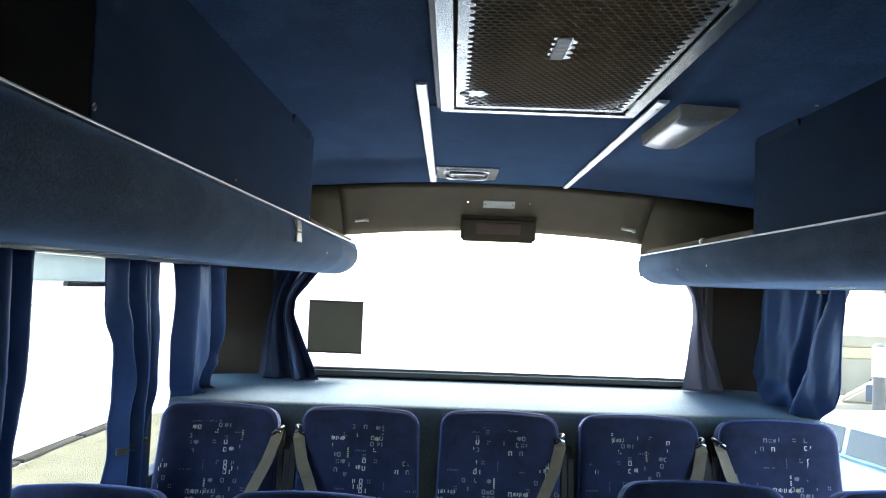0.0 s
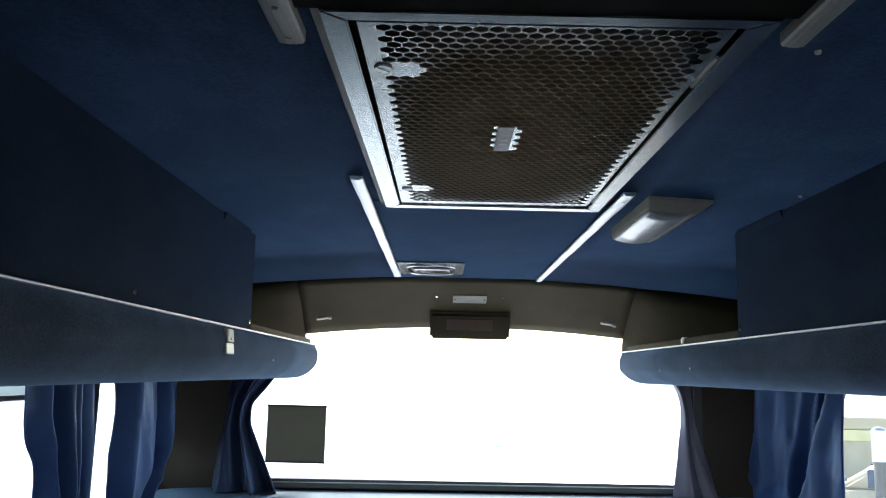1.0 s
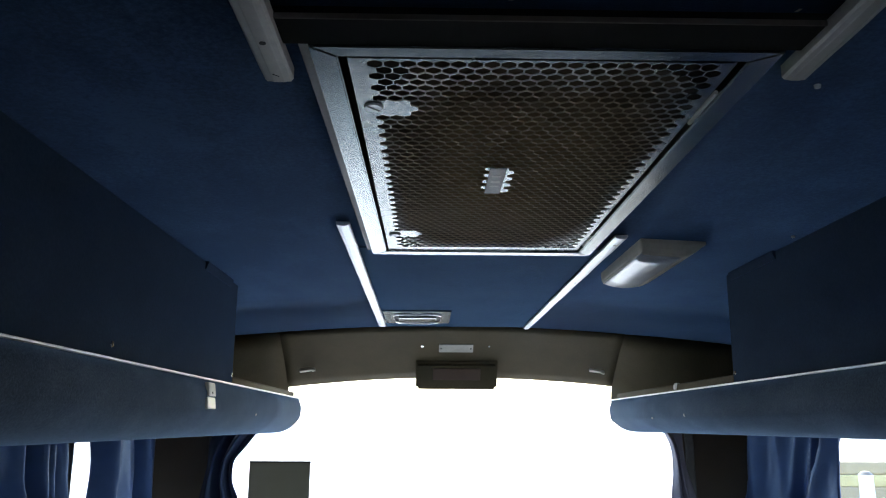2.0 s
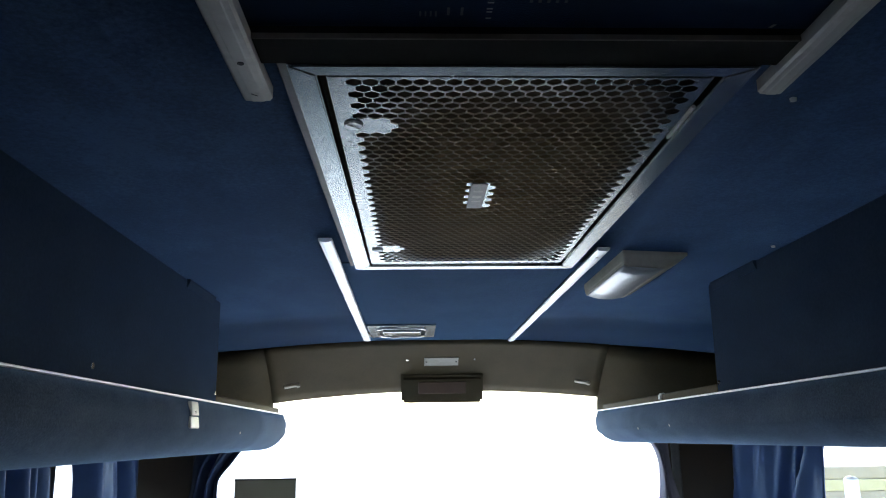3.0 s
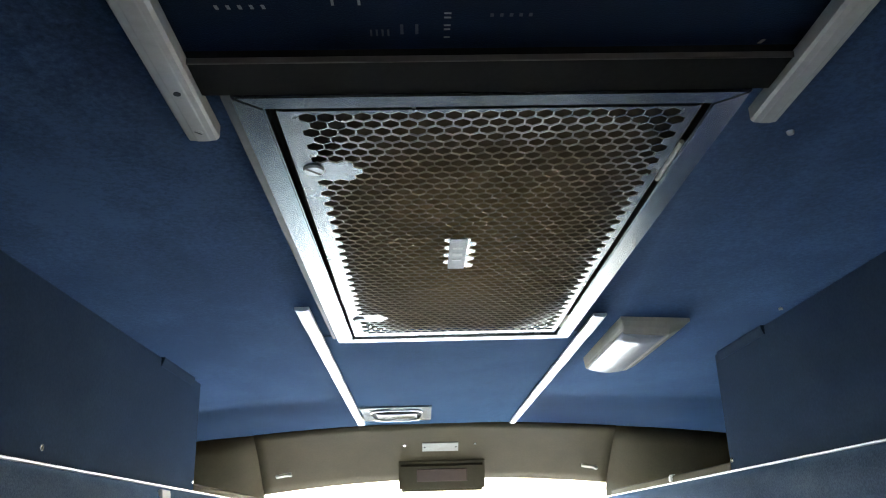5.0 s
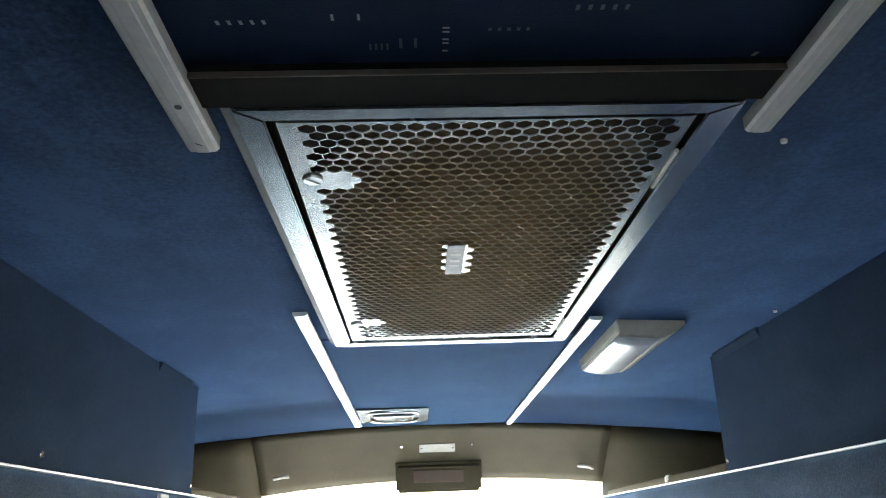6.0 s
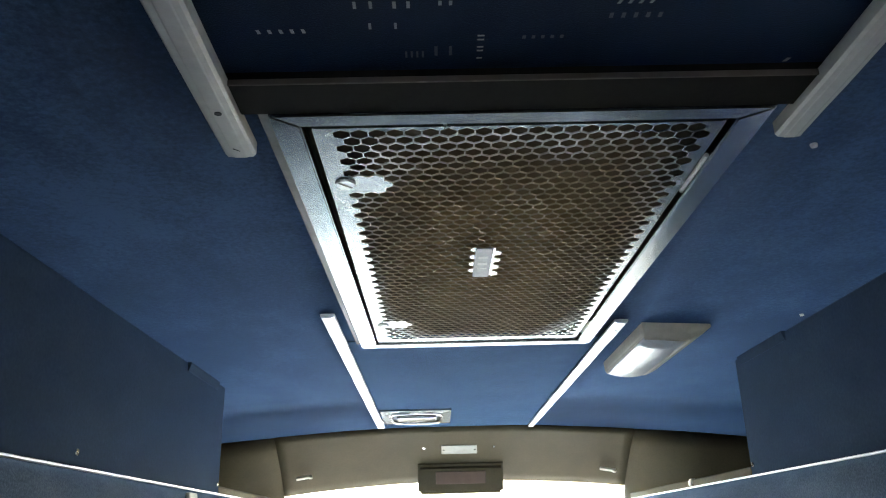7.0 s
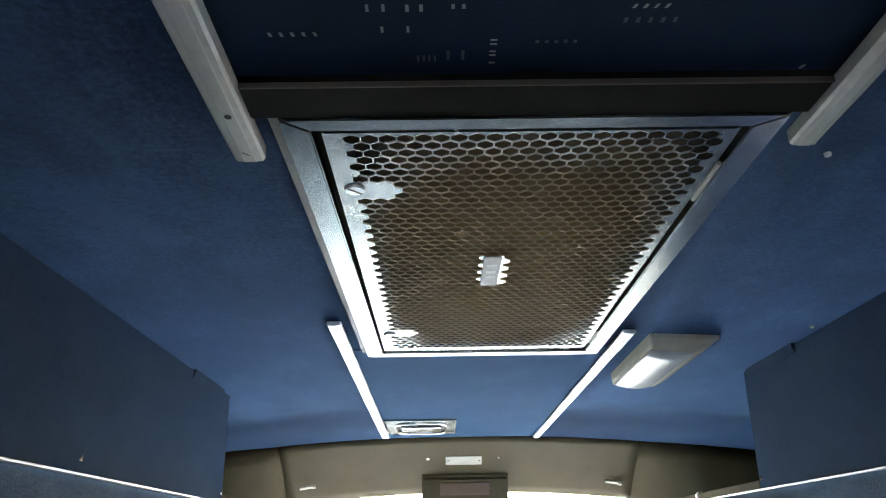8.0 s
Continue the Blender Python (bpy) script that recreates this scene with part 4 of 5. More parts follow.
def node(x, y, z, shared=False):
    """The index of a corner of the sheet; neighbouring hexagons share their outer ones."""
    key = (round(x * 20000), round(y * 20000))
    if shared and key in known:
        return known[key]
    free = min(1.0, max(0.0, min(x + 0.150, 0.163 - x, y + 0.372, 0.372 - y) / 0.02))
    sag = 0.0011 * noise.noise((x * 6, y * 6, 2.0)) + 0.0001 * free * noise.noise((x * 40, y * 40, 7.0)) + 0.0007 * free * max(0.0, 1 - (y + 0.375) / 0.05) * noise.noise((x * 38, y * 50, 9.0))
    verts.append((x, y, z + sag))
    if shared:
        known[key] = len(verts) - 1
    return len(verts) - 1


for r in range(-1, 60):
    for c in range(-2, 23):
        x = -0.1490 + PITCH * (c + 0.5 * (r % 2))
        y = -0.3870 + 1.5 * CELL * r
        blank = not (0 <= c <= 20 and 0 <= r <= 57)
        blank = blank or (-0.0285 < x < 0.003 and -0.097 < y < 0.008)
        blank = blank or any((x - kx) ** 2 + ((y - ky) * 0.9) ** 2 < 0.040 ** 2 and abs(y - ky) < 0.021 for kx, ky in KNOBS)
        outer = [node(min(px1, max(px0, x + CELL * a)), min(py1, max(py0, y + CELL * b)), 0.0035, True) for a, b in corner]
        if blank:
            outer = [v for k, v in enumerate(outer) if v != outer[k - 1]]
            if len(set(outer)) == len(outer) > 2:
                faces.append(tuple(reversed(outer)))
                slots.append(1)
            continue
        hole = CELL * 0.915
        low = [node(x + hole * a, y + hole * b, 0.0035) for a, b in corner]
        high = [node(x + hole * a, y + hole * b, 0.0050) for a, b in corner]
        for k in range(6):
            q = (k + 1) % 6
            faces += [(outer[q], outer[k], low[k], low[q]), (low[q], low[k], high[k], high[q])]
            slots += [0, 0]
data = bpy.data.meshes.new("punched_sheet")
data.from_pydata(verts, [], faces)
data.materials.append(DUSTY_STEEL)
data.materials.append(PERFORATED)
data.polygons.foreach_set("material_index", slots)
sheet = new("punched_sheet", data)
sheet.parent = grille
tagged(sheet, "worn dusty steel sheet punched with hexagon holes")
# folded margin of the sheet
rim = ((px0, py0), (px1, py0), (px1, py1), (px0, py1))
inner = ((px0 + 0.003, py0 + 0.002), (px1 - 0.003, py0 + 0.002), (px1 - 0.003, py1 - 0.003), (px0 + 0.003, py1 - 0.003))
for k in range(4):
    q = (k + 1) % 4
    part("folded_edge", bar((rim[k], rim[q], inner[q], inner[k]), 0.003, 0.0085), PERFORATED, grille)
for kx, ky in KNOBS:
    screw(grille, (kx, ky, 0.0025), (0, 0, -1), 0.0108, "slotted quarter-turn fastener", TRIM)
for y0, y1 in ((-0.335, -0.255), (0.27, 0.335)):
    part("hinge_pin", rod(bmesh.new(), (px1 + 0.003, y0, 0.003), (px1 + 0.003, y1, 0.003), 0.0022, 10), ALU_DULL, grille)
part("label", boxed(-0.0235, -0.0025, -0.0985, 0.009, 0.0010, 0.0022, bevel=0.0003, segments=1), LABEL, grille, "small pale paper label")
for y0, y1 in ((-0.072, -0.066), (-0.050, -0.041), (-0.028, -0.024)):
    part("print_line", boxed(-0.019, -0.007, y0, y1, 0.0006, 0.0012), ALU_DULL, grille, "faded grey print")
# rubber edge run full length; its black puts the soft shade beside the frame
part("flange", boxed(-0.213, -0.200, -0.426, 0.405, 0.006, 0.014, bevel=0.001), SEAL, grille, "black rubber edge that stands in for soft shade beside the frame")
# black rubber seat behind the frame, all round
bm = bmesh.new()
for a, b, c, d in ((-0.2, 0.2, -0.412, -0.392), (-0.2, 0.19, 0.3775, 0.398), (-0.2, -0.176, -0.392, 0.3775), (0.181, 0.2, -0.392, 0.3775)):
    box(bm, a, b, c, d, 0.034, 0.064)
part("gasket", bm, BLACK_VINYL, grille, "black rubber gasket")
# dusty filter and duct behind the sheet
bm = bmesh.new()
rings = []
for j in range(41):
    y = -0.395 + 0.78 * j / 40
    rings.append([bm.verts.new((-0.18 + 0.365 * i / 24, y, 0.0310 + 0.002 * noise.noise((i * 0.3, j * 0.3, 3.0)))) for i in range(25)])
for a, b in zip(rings, rings[1:]):
    for i in range(24):
        bm.faces.new((a[i], a[i + 1], b[i + 1], b[i]))
filt = part("filter_mat", bm, FILTER, grille, "dusty brown filter mat", True)
filt.modifiers.new("thickness", "SOLIDIFY").thickness = 0.015
part("duct", boxed(-0.197, 0.197, -0.408, 0.396, 0.065, 0.11), BLACK_VINYL, grille)

# ---- ceiling lamp and hatch handle ----
lamp = tagged(new("ceiling_lamp"), "unlit rectangular ceiling lamp with opal cover in a grey housing", "ceiling lamp")
lamp.matrix_basis = pose(0.349, 2.075, roof(0.349) - 0.001, 0, 2.6, 0)
bm = bmesh.new()
rings = []
for y, grow in ((-0.170, 0.25), (-0.167, 0.60), (-0.161, 0.92), (-0.155, 1.0), (0.150, 1.0), (0.160, 0.94), (0.162, 0.80)):
    rings.append([bm.verts.new((x, y, z * (grow if z < -0.006 else 1.0))) for x, z in ((-0.058, 0.006), (-0.058, -0.006), (-0.056, -0.019), (-0.053, -0.025), (0.024, -0.027), (0.044, -0.017), (0.058, -0.005), (0.058, 0.006))])
for a, b in zip(rings, rings[1:]):
    for i in range(8):
        bm.faces.new((a[i], a[(i + 1) % 8], b[(i + 1) % 8], b[i]))
bm.faces.new(rings[0])
bm.faces.new(rings[-1])
bmesh.ops.bevel(bm, geom=[e for e in bm.edges if abs(e.verts[0].co.y - e.verts[1].co.y) > 0.1], offset=0.003, segments=2, affect="EDGES")
part("housing", bm, CREAM, lamp, "beige-grey housing")
prof = [(-0.0525, -0.020)] + [(-0.0525 + 0.076 * f, -0.0255 - 0.026 * f * (1 - f)) for f in (0.0, 0.08, 0.18, 0.3, 0.42, 0.55, 0.68, 0.8, 0.91, 1.0)] + [(0.0235, -0.020)]
opal = part("cover", sweep(bmesh.new(), prof, -0.154, 0.150, 6), DIFFUSER, lamp, "glossy opal white cover")
for f in opal.data.polygons:
    f.use_smooth = abs(f.normal.y) < 0.5
opal.active_material.node_tree.nodes["Principled BSDF"].inputs["Coat Weight"].default_value = 0.4
screw(lamp, (0.006, -0.147, -0.0290), (0, 0, -1), 0.0035)
part("catch", boxed(-0.016, 0.002, 0.149, 0.156, -0.030, -0.024, bevel=0.001), ALU_DULL, lamp, "small grey catch")

handle = thing("hatch_handle", (-0.117, 2.962, 1.9525), "chromed recessed hatch handle plate on the ceiling", "handle")
bm = bmesh.new()
w, d = 0.100, 0.135
for a, b, c, e in ((-w, w, -d, -d + 0.04), (-w, w, d - 0.04, d), (-w, -w + 0.03, -d + 0.04, d - 0.04), (w - 0.03, w, -d + 0.04, d - 0.04)):
    box(bm, a, b, c, e, -0.006, 0.004, 0.0015)
part("plate", bm, ALU_FRAME, handle, "dull chrome surround")
part("recess", boxed(-w + 0.02, w - 0.02, -d + 0.03, d - 0.03, -0.0012, 0.002), BLACK_PLASTIC, handle, "dark recess")
part("rim", tube(bmesh.new(), [(0.074 * math.copysign(abs(math.cos(t)) ** 0.5, math.cos(t)), 0.105 * math.copysign(abs(math.sin(t)) ** 0.5, math.sin(t)), -0.007) for t in (k * math.tau / 32 for k in range(32))], 0.005, 8, True), CHROME, handle, smooth=True)
part("grip", boxed(-0.058, 0.058, -0.035, 0.045, -0.012, -0.001, bevel=0.005, segments=3), CHROME, handle, "dull chrome grip")
for x, y in ((-0.09, -0.12), (0.09, -0.12), (-0.09, 0.12), (0.09, 0.12)):
    screw(handle, (x, y, -0.006), (0, 0, -1), 0.004)
part("tab", boxed(-0.112, -0.1, 0.04, 0.11, -0.008, 0.004, bevel=0.002), ALU_DULL, handle)


# ---- seats ----
def outline(w_top, w_bot, h, r, n=7):
    """Half-round-shouldered outline of a seat back, in x and z, from the lower left round to the lower right."""
    pts = [(-w_bot / 2, 0.0)]
    for k in range(1, 6):
        f = k / 6
        pts.append((-(w_bot + (w_top - w_bot) * f) / 2, (h - r) * f))
    for k in range(n + 1):
        a = radians(180 - 90 * k / n)
        pts.append((-w_top / 2 + r + r * math.cos(a), h - r + r * math.sin(a)))
    for k in range(1, 6):
        x = (-w_top / 2 + r) + (w_top - 2 * r) * k / 6
        pts.append((x, h + 0.007 * math.sin(math.pi * k / 6)))
    return pts + [(-x, z) for x, z in reversed(pts[:6 + n + 1])]


def seat_back(thick):
    pts = outline(0.372, 0.415, 0.74, 0.05)
    cx, cz = 0.0, 0.4
    bm = bmesh.new()
    rings = []
    for grow, y in ((0.90, thick), (0.985, thick - 0.004), (1.0, thick - 0.018), (1.0, 0.020), (0.985, 0.005), (0.955, -0.003), (0.86, -0.010), (0.5, -0.014), (0.12, -0.015)):
        rings.append([bm.verts.new((cx + (x - cx) * grow, y, cz + (z - cz) * (grow if grow > 0.93 else grow))) for x, z in pts])
    n = len(pts)
    for a, b in zip(rings, rings[1:]):
        for i in range(n):
            bm.faces.new((a[i], a[(i + 1) % n], b[(i + 1) % n], b[i]))
    bm.faces.new(rings[0])
    bm.faces.new(rings[-1])
    cord = [(x * 0.993, 0.0125, cz + (z - cz) * 0.993) for x, z in pts]
    return bm, tube(bmesh.new(), cord, 0.0042, 6)


LEAN = Matrix.Rotation(radians(-11), 4, "X")


def coach_seat(place, top, label, group):
    """Coach seat: reclined back with piping, cushion, shell and leg frame. The back's top stands at the given height."""
    ob = thing("coach_seat", place, label, "seat", group)
    base = top - 0.74 * math.cos(radians(11))
    m = Matrix.Translation((0, -0.14, base)) @ LEAN
    bm, cord = seat_back(0.085)
    bm.transform(m)
    cord.transform(m)
    back = part("backrest", bm, SEAT, ob, smooth=True)
    part("piping", cord, PIPING, back, "blue piping", True)

    def reach(x, z):
        """How far out towards the back's rim a point lies, 1 at the rim."""
        half = (0.415 + (0.372 - 0.415) * min(1.0, z / 0.69)) / 2
        across, up = abs(x) / half, (z - 0.4) / 0.34
        return max(across, up, (across ** 5 + max(0.0, up) ** 5) ** 0.2)

    def lay(x, z, r):
        y = float(np.interp(reach(x, z), (0.12, 0.5, 0.86, 0.955, 0.985), (-0.015, -0.014, -0.010, -0.003, 0.005)))
        return m @ Vector((x, y - r, z))

    seed = int(place[0] * 1000) + 40
    woven_repeat(back, lay, lambda x, z: reach(x, z) < 0.99, -0.2, 0.2, 0.42 if place[1] > 2.5 else 0.60, 0.742, seed)
    cushion = part("cushion", boxed(-0.215, 0.215, -0.58, -0.13, base - 0.06, base + 0.05, bevel=0.03, segments=4), SEAT, ob, smooth=True)
    part("shell", boxed(-0.205, 0.205, -0.55, -0.10, base - 0.10, base - 0.061, bevel=0.01), BLACK_PLASTIC, ob, "black plastic seat shell")
    for x in (-0.16, 0.16):
        part("leg", boxed(x - 0.02, x + 0.02, -0.45, -0.18, 0.0, base - 0.1, bevel=0.006), ALU_DULL, ob)
    return ob


def belt(seat, side, top):
    """Shoulder belt: black guide loop on the seat's shoulder, sleeve down its edge, webbing slanting over the back."""
    loop = [(side * (0.188 + 0.016 * math.sin(t)), 0.005 + 0.028 * math.cos(t), top - 0.075 + 0.012 * math.sin(t)) for t in (k * math.tau / 14 for k in range(14))]
    b = part("belt_guide", tube(bmesh.new(), loop, 0.006, 8, True), BLACK_PLASTIC, seat, "black belt guide loop", True)
    part("chrome_lip", tube(bmesh.new(), [(side * 0.176, -0.024, top - 0.078), (side * 0.190, -0.029, top - 0.070), (side * 0.203, -0.024, top - 0.078)], 0.004, 6), CHROME, b)
    path = [(side * 0.190, 0.0, top - 0.075), (side * 0.190, -0.030, top - 0.095), (side * 0.172, -0.060, top - 0.16), (side * 0.122, -0.094, top - 0.27), (side * 0.05, -0.130, top - 0.42), (side * -0.05, -0.19, top - 0.64)]
    part("belt", strap(bmesh.new(), path, (1, 0, 0.35 * side), 0.036), WEBBING, seat, "beige seat belt webbing")
    for k, dx in enumerate((0.0, 0.021)):
        path = [(side * (0.202 + dx), 0.012, top - 0.082 - 0.02 * k), (side * (0.206 + dx), -0.018, top - 0.115 - 0.02 * k), (side * (0.207 + dx), -0.035, top - 0.25), (side * (0.21 + dx), -0.075, top - 0.5)]
        part("belt_sleeve", strap(bmesh.new(), path, (1, 0, 0), 0.017, 0.012), BLACK_PLASTIC, seat, "black belt sleeve")


ROW = "row of five rear seats"
for k, (x, top) in enumerate(((-0.880, 1.164), (-0.427, 1.169), (0.0175, 1.1745), (0.462, 1.180), (0.904, 1.182))):
    seat = coach_seat((x, 2.895, 0.0), top, "navy coach seat in pale-dashed moquette at the rear shelf", ROW)
    if k in (0, 2, 3):
        belt(seat, 1, top)
    else:
        belt(seat, -1, top)
for x, top in ((-0.975, 1.078), (-0.460, 1.083), (0.437, 1.146), (0.917, 1.143)):
    coach_seat((x, 2.15, 0.0), top, "navy coach seat in pale-dashed moquette beside the aisle", "second row of seats")


# ---- curtains ----
def between(rows, z, i):
    """Column i of the rows at height z, gliding from row to row."""
    k = max(j for j in range(len(rows) - 1) if rows[j][0] >= z - 1e-9)
    a, b = rows[k], rows[k + 1]
    before, after = rows[max(k - 1, 0)], rows[min(k + 2, len(rows) - 1)]
    h = b[0] - a[0]
    f = (z - a[0]) / h
    here = (b[i] - a[i]) / h
    up = (a[i] - before[i]) / (a[0] - before[0]) if before is not a else here
    down = (after[i] - b[i]) / (after[0] - b[0]) if after is not b else here
    ma = 2 * here * up / (here + up) * h if here * up > 0 else 0.0
    mb = 2 * here * down / (here + down) * h if here * down > 0 else 0.0
    return (2 * f ** 3 - 3 * f * f + 1) * a[i] + (f ** 3 - 2 * f * f + f) * ma + (3 * f * f - 2 * f ** 3) * b[i] + (f ** 3 - f * f) * mb


def curtain(name, rows, axis, s, pleats, seed, label, material=CURTAIN, tie=None, far_hem=None):
    """A hanging curtain. rows: height, near edge, far edge and stand-off, top to bottom. pleats: share of the width at the top and
    at the hem, then how far the cloth stands towards the wall there; it bends softly from one to the next."""
    zs = [r[0] for r in rows]
    top, low = zs[0], zs[-1]
    ob = thing(name, (0, 0, low), label, "curtain", "tied-back curtains")
    nu, nv = 120, 48
    bm = bmesh.new()
    grid = []
    for j in range(nv + 1):
        f = j / nv
        z = top + (low - top) * f
        lo, hi, off = (between(rows, z, i) for i in (1, 2, 3))
        keys = [(a + (b - a) * f, c + (d - c) * f) for a, b, c, d in pleats]
        row = []
        for i in range(nu + 1):
            u = i / nu
            k = max(n for n in range(len(keys) - 1) if keys[n][0] <= u + 1e-9)
            g = min(1.0, (u - keys[k][0]) / max(1e-6, keys[k + 1][0] - keys[k][0]))
            g = 0.55 * g * g * (3 - 2 * g) + 0.45 * g
            along = lo + (hi - lo) * u
            wall = off + 1.4 * (keys[k][1] + (keys[k + 1][1] - keys[k][1]) * g)
            wall += 0.0045 * math.sin(75 * along + 2.5 * z + seed) + 0.006 * noise.noise((along * 16 + 2 * z, z * 3.5, seed)) + 0.0022 * noise.noise((along * 45 + 9 * z, z * 14, seed + 3.0))
            wall = min(wall, 1.15) if axis == "y" else min(wall, 3.47)
            row.append(bm.verts.new((s * wall, along, z - low) if axis == "y" else (along, wall, z - low)))
        grid.append(row)
    for a, b in zip(grid, grid[1:]):
        for i in range(nu):
            bm.faces.new((a[i], a[i + 1], b[i + 1], b[i]))
    edges = [[v.co.copy() for v in (r[i] for r in grid)] for i in (0, nu)]
    hemline = [v.co.copy() for v in grid[-1]]
    belted = [[v.co.copy() for v in r] for r in grid if tie and abs(r[0].co.z + low - tie) < 0.020]
    cloth = part("cloth", bm, material, ob, smooth=True)
    for line, stuff, r in ((edges[0], material, 0.0028), (edges[1], far_hem or material, 0.0055 if far_hem else 0.0028), (hemline, material, 0.003)):
        part("hem", tube(bmesh.new(), line, r, 6), stuff, ob, smooth=True)
    cloth.modifiers.new("thickness", "SOLIDIFY").thickness = 0.003
    if tie:
        # a band that presses over the folds
        bm = bmesh.new()
        inward = Vector((-s * 0.012, 0, 0)) if axis == "y" else Vector((0, -0.012, 0))
        rings = []
        for line in belted:
            mean = sum((p for p in line), Vector()) / len(line)
            wrapped = []
            for p in line:
                q = p.copy()
                axis_of = 0 if axis == "y" else 1
                q[axis_of] = mean[axis_of] + 0.45 * (p[axis_of] - mean[axis_of])
                wrapped.append(bm.verts.new(q + inward * 1.6))
            rings.append(wrapped)
        for a, b in zip(rings, rings[1:]):
            for i in range(nu):
                bm.faces.new((a[i], a[i + 1], b[i + 1], b[i]))
        band = part("tie_band", bm, CORD, ob, "dark brown tie band", True)
        band.modifiers.new("thickness", "SOLIDIFY").thickness = 0.006
    return ob


def even(count, depth, seed):
    """Pleats of an evenly gathered curtain."""
    rng = random.Random(seed)
    us = [0.0] + [(k + rng.uniform(-0.25, 0.25)) / count for k in range(1, count)] + [1.0]
    return [(u, u, depth * (1 if k % 2 else -1) * rng.uniform(0.6, 1.0), depth * (1 if k % 2 else -1) * rng.uniform(0.7, 1.2)) for k, u in enumerate(us)]


TIED = "blue cloth curtain gathered and tied beside the window"
curtain("curtain", [(1.612, 2.49, 2.915, 1.105), (1.50, 2.50, 2.905, 1.10), (1.36, 2.575, 2.893, 1.095), (1.25, 2.605, 2.878, 1.095), (1.14, 2.580, 2.835, 1.095), (1.06, 2.590, 2.800, 1.095), (0.97, 2.565, 2.812, 1.095), (0.69, 2.54, 2.83, 1.095)], "y", -1,
        [(0.0, 0.0, 0.0, 0.02), (0.14, 0.10, -0.030, -0.03), (0.24, 0.26, 0.020, 0.02), (0.40, 0.40, -0.035, -0.04), (0.50, 0.52, 0.025, 0.03), (0.62, 0.60, -0.020, -0.02), (0.72, 0.72, 0.030, 0.03), (0.88, 0.86, -0.012, -0.03), (1.0, 1.0, 0.025, 0.02)],
        3, TIED, tie=1.06, far_hem=PALE_CURTAIN)
curtain("curtain", [(1.612, 1.76, 2.058, 1.10), (1.35, 1.77, 2.042, 1.10), (1.15, 1.78, 2.02, 1.10), (0.69, 1.76, 2.02, 1.10)], "y", -1, even(6, 0.03, 5), 5, TIED)
curtain("curtain", [(1.612, 2.99, 3.455, 1.045), (1.48, 3.005, 3.46, 1.04), (1.36, 2.995, 3.42, 1.04), (1.30, 3.0, 3.36, 1.04), (1.235, 3.01, 3.24, 1.045), (1.195, 3.02, 3.20, 1.05), (1.170, 3.03, 3.30, 1.05), (1.13, 3.03, 3.36, 1.055)], "y", -1,
        [(0.0, 0.0, 0.03, 0.03), (0.10, 0.14, -0.020, -0.02), (0.30, 0.30, -0.030, -0.035), (0.38, 0.42, 0.020, 0.02), (0.46, 0.58, 0.015, 0.01), (0.58, 0.70, -0.030, -0.045), (0.64, 0.78, 0.0, 0.01), (0.80, 0.90, -0.020, -0.01), (1.0, 1.0, 0.02, 0.02)],
        7, "blue cloth curtain hanging down to the rear shelf")
curtain("curtain", [(1.630, 2.875, 3.43, 1.075), (1.46, 2.878, 3.435, 1.07), (1.36, 2.870, 3.455, 1.065), (1.29, 2.872, 3.455, 1.065), (1.255, 2.885, 3.42, 1.065), (1.225, 2.93, 3.36, 1.065), (1.18, 3.00, 3.28, 1.06)], "y", 1,
        [(0.0, 0.0, 0.020, 0.015), (0.04, 0.36, -0.005, -0.030), (0.08, 0.39, 0.046, 0.044), (0.26, 0.46, 0.046, 0.044), (0.29, 0.49, 0.020, 0.02), (0.32, 0.52, 0.046, 0.044), (0.44, 0.58, 0.046, 0.04), (0.50, 0.62, 0.020, 0.0), (0.80, 0.88, -0.044, -0.046), (0.83, 0.90, 0.010, 0.0), (0.90, 0.95, -0.004, -0.004), (1.0, 1.0, 0.020, 0.01)],
        11, "blue cloth curtain gathered low and tucked behind the seat")
curtain("curtain", [(1.611, -0.83, -0.672, 3.43), (1.56, -0.85, -0.712, 3.43), (1.49, -0.855, -0.758, 3.43), (1.45, -0.862, -0.760, 3.43), (1.385, -0.875, -0.738, 3.43), (1.30, -0.882, -0.702, 3.425), (1.195, -0.89, -0.652, 3.42)], "x", 1,
        [(0.0, 0.0, 0.02, 0.02), (0.35, 0.12, -0.01, -0.020), (0.55, 0.55, 0.010, 0.012), (0.70, 0.66, -0.025, -0.035), (0.82, 0.80, 0.010, 0.02), (1.0, 1.0, -0.010, -0.01)],
        13, "dark blue curtain drawn back at the rear window", DARK_CURTAIN)
curtain("curtain", [(1.626, 0.752, 0.830, 3.43), (1.56, 0.780, 0.832, 3.43), (1.50, 0.788, 0.838, 3.43), (1.42, 0.780, 0.856, 3.43), (1.28, 0.763, 0.898, 3.43), (1.214, 0.750, 0.916, 3.42)], "x", 1,
        [(0.0, 0.0, 0.005, 0.0), (0.06, 0.40, -0.012, -0.014), (0.16, 0.62, 0.012, -0.004), (0.26, 0.84, -0.006, -0.016), (0.36, 0.97, 0.024, 0.02), (1.0, 1.0, 0.026, 0.025)],
        17, "lavender-grey curtain drawn back at the rear window", PALE_CURTAIN)
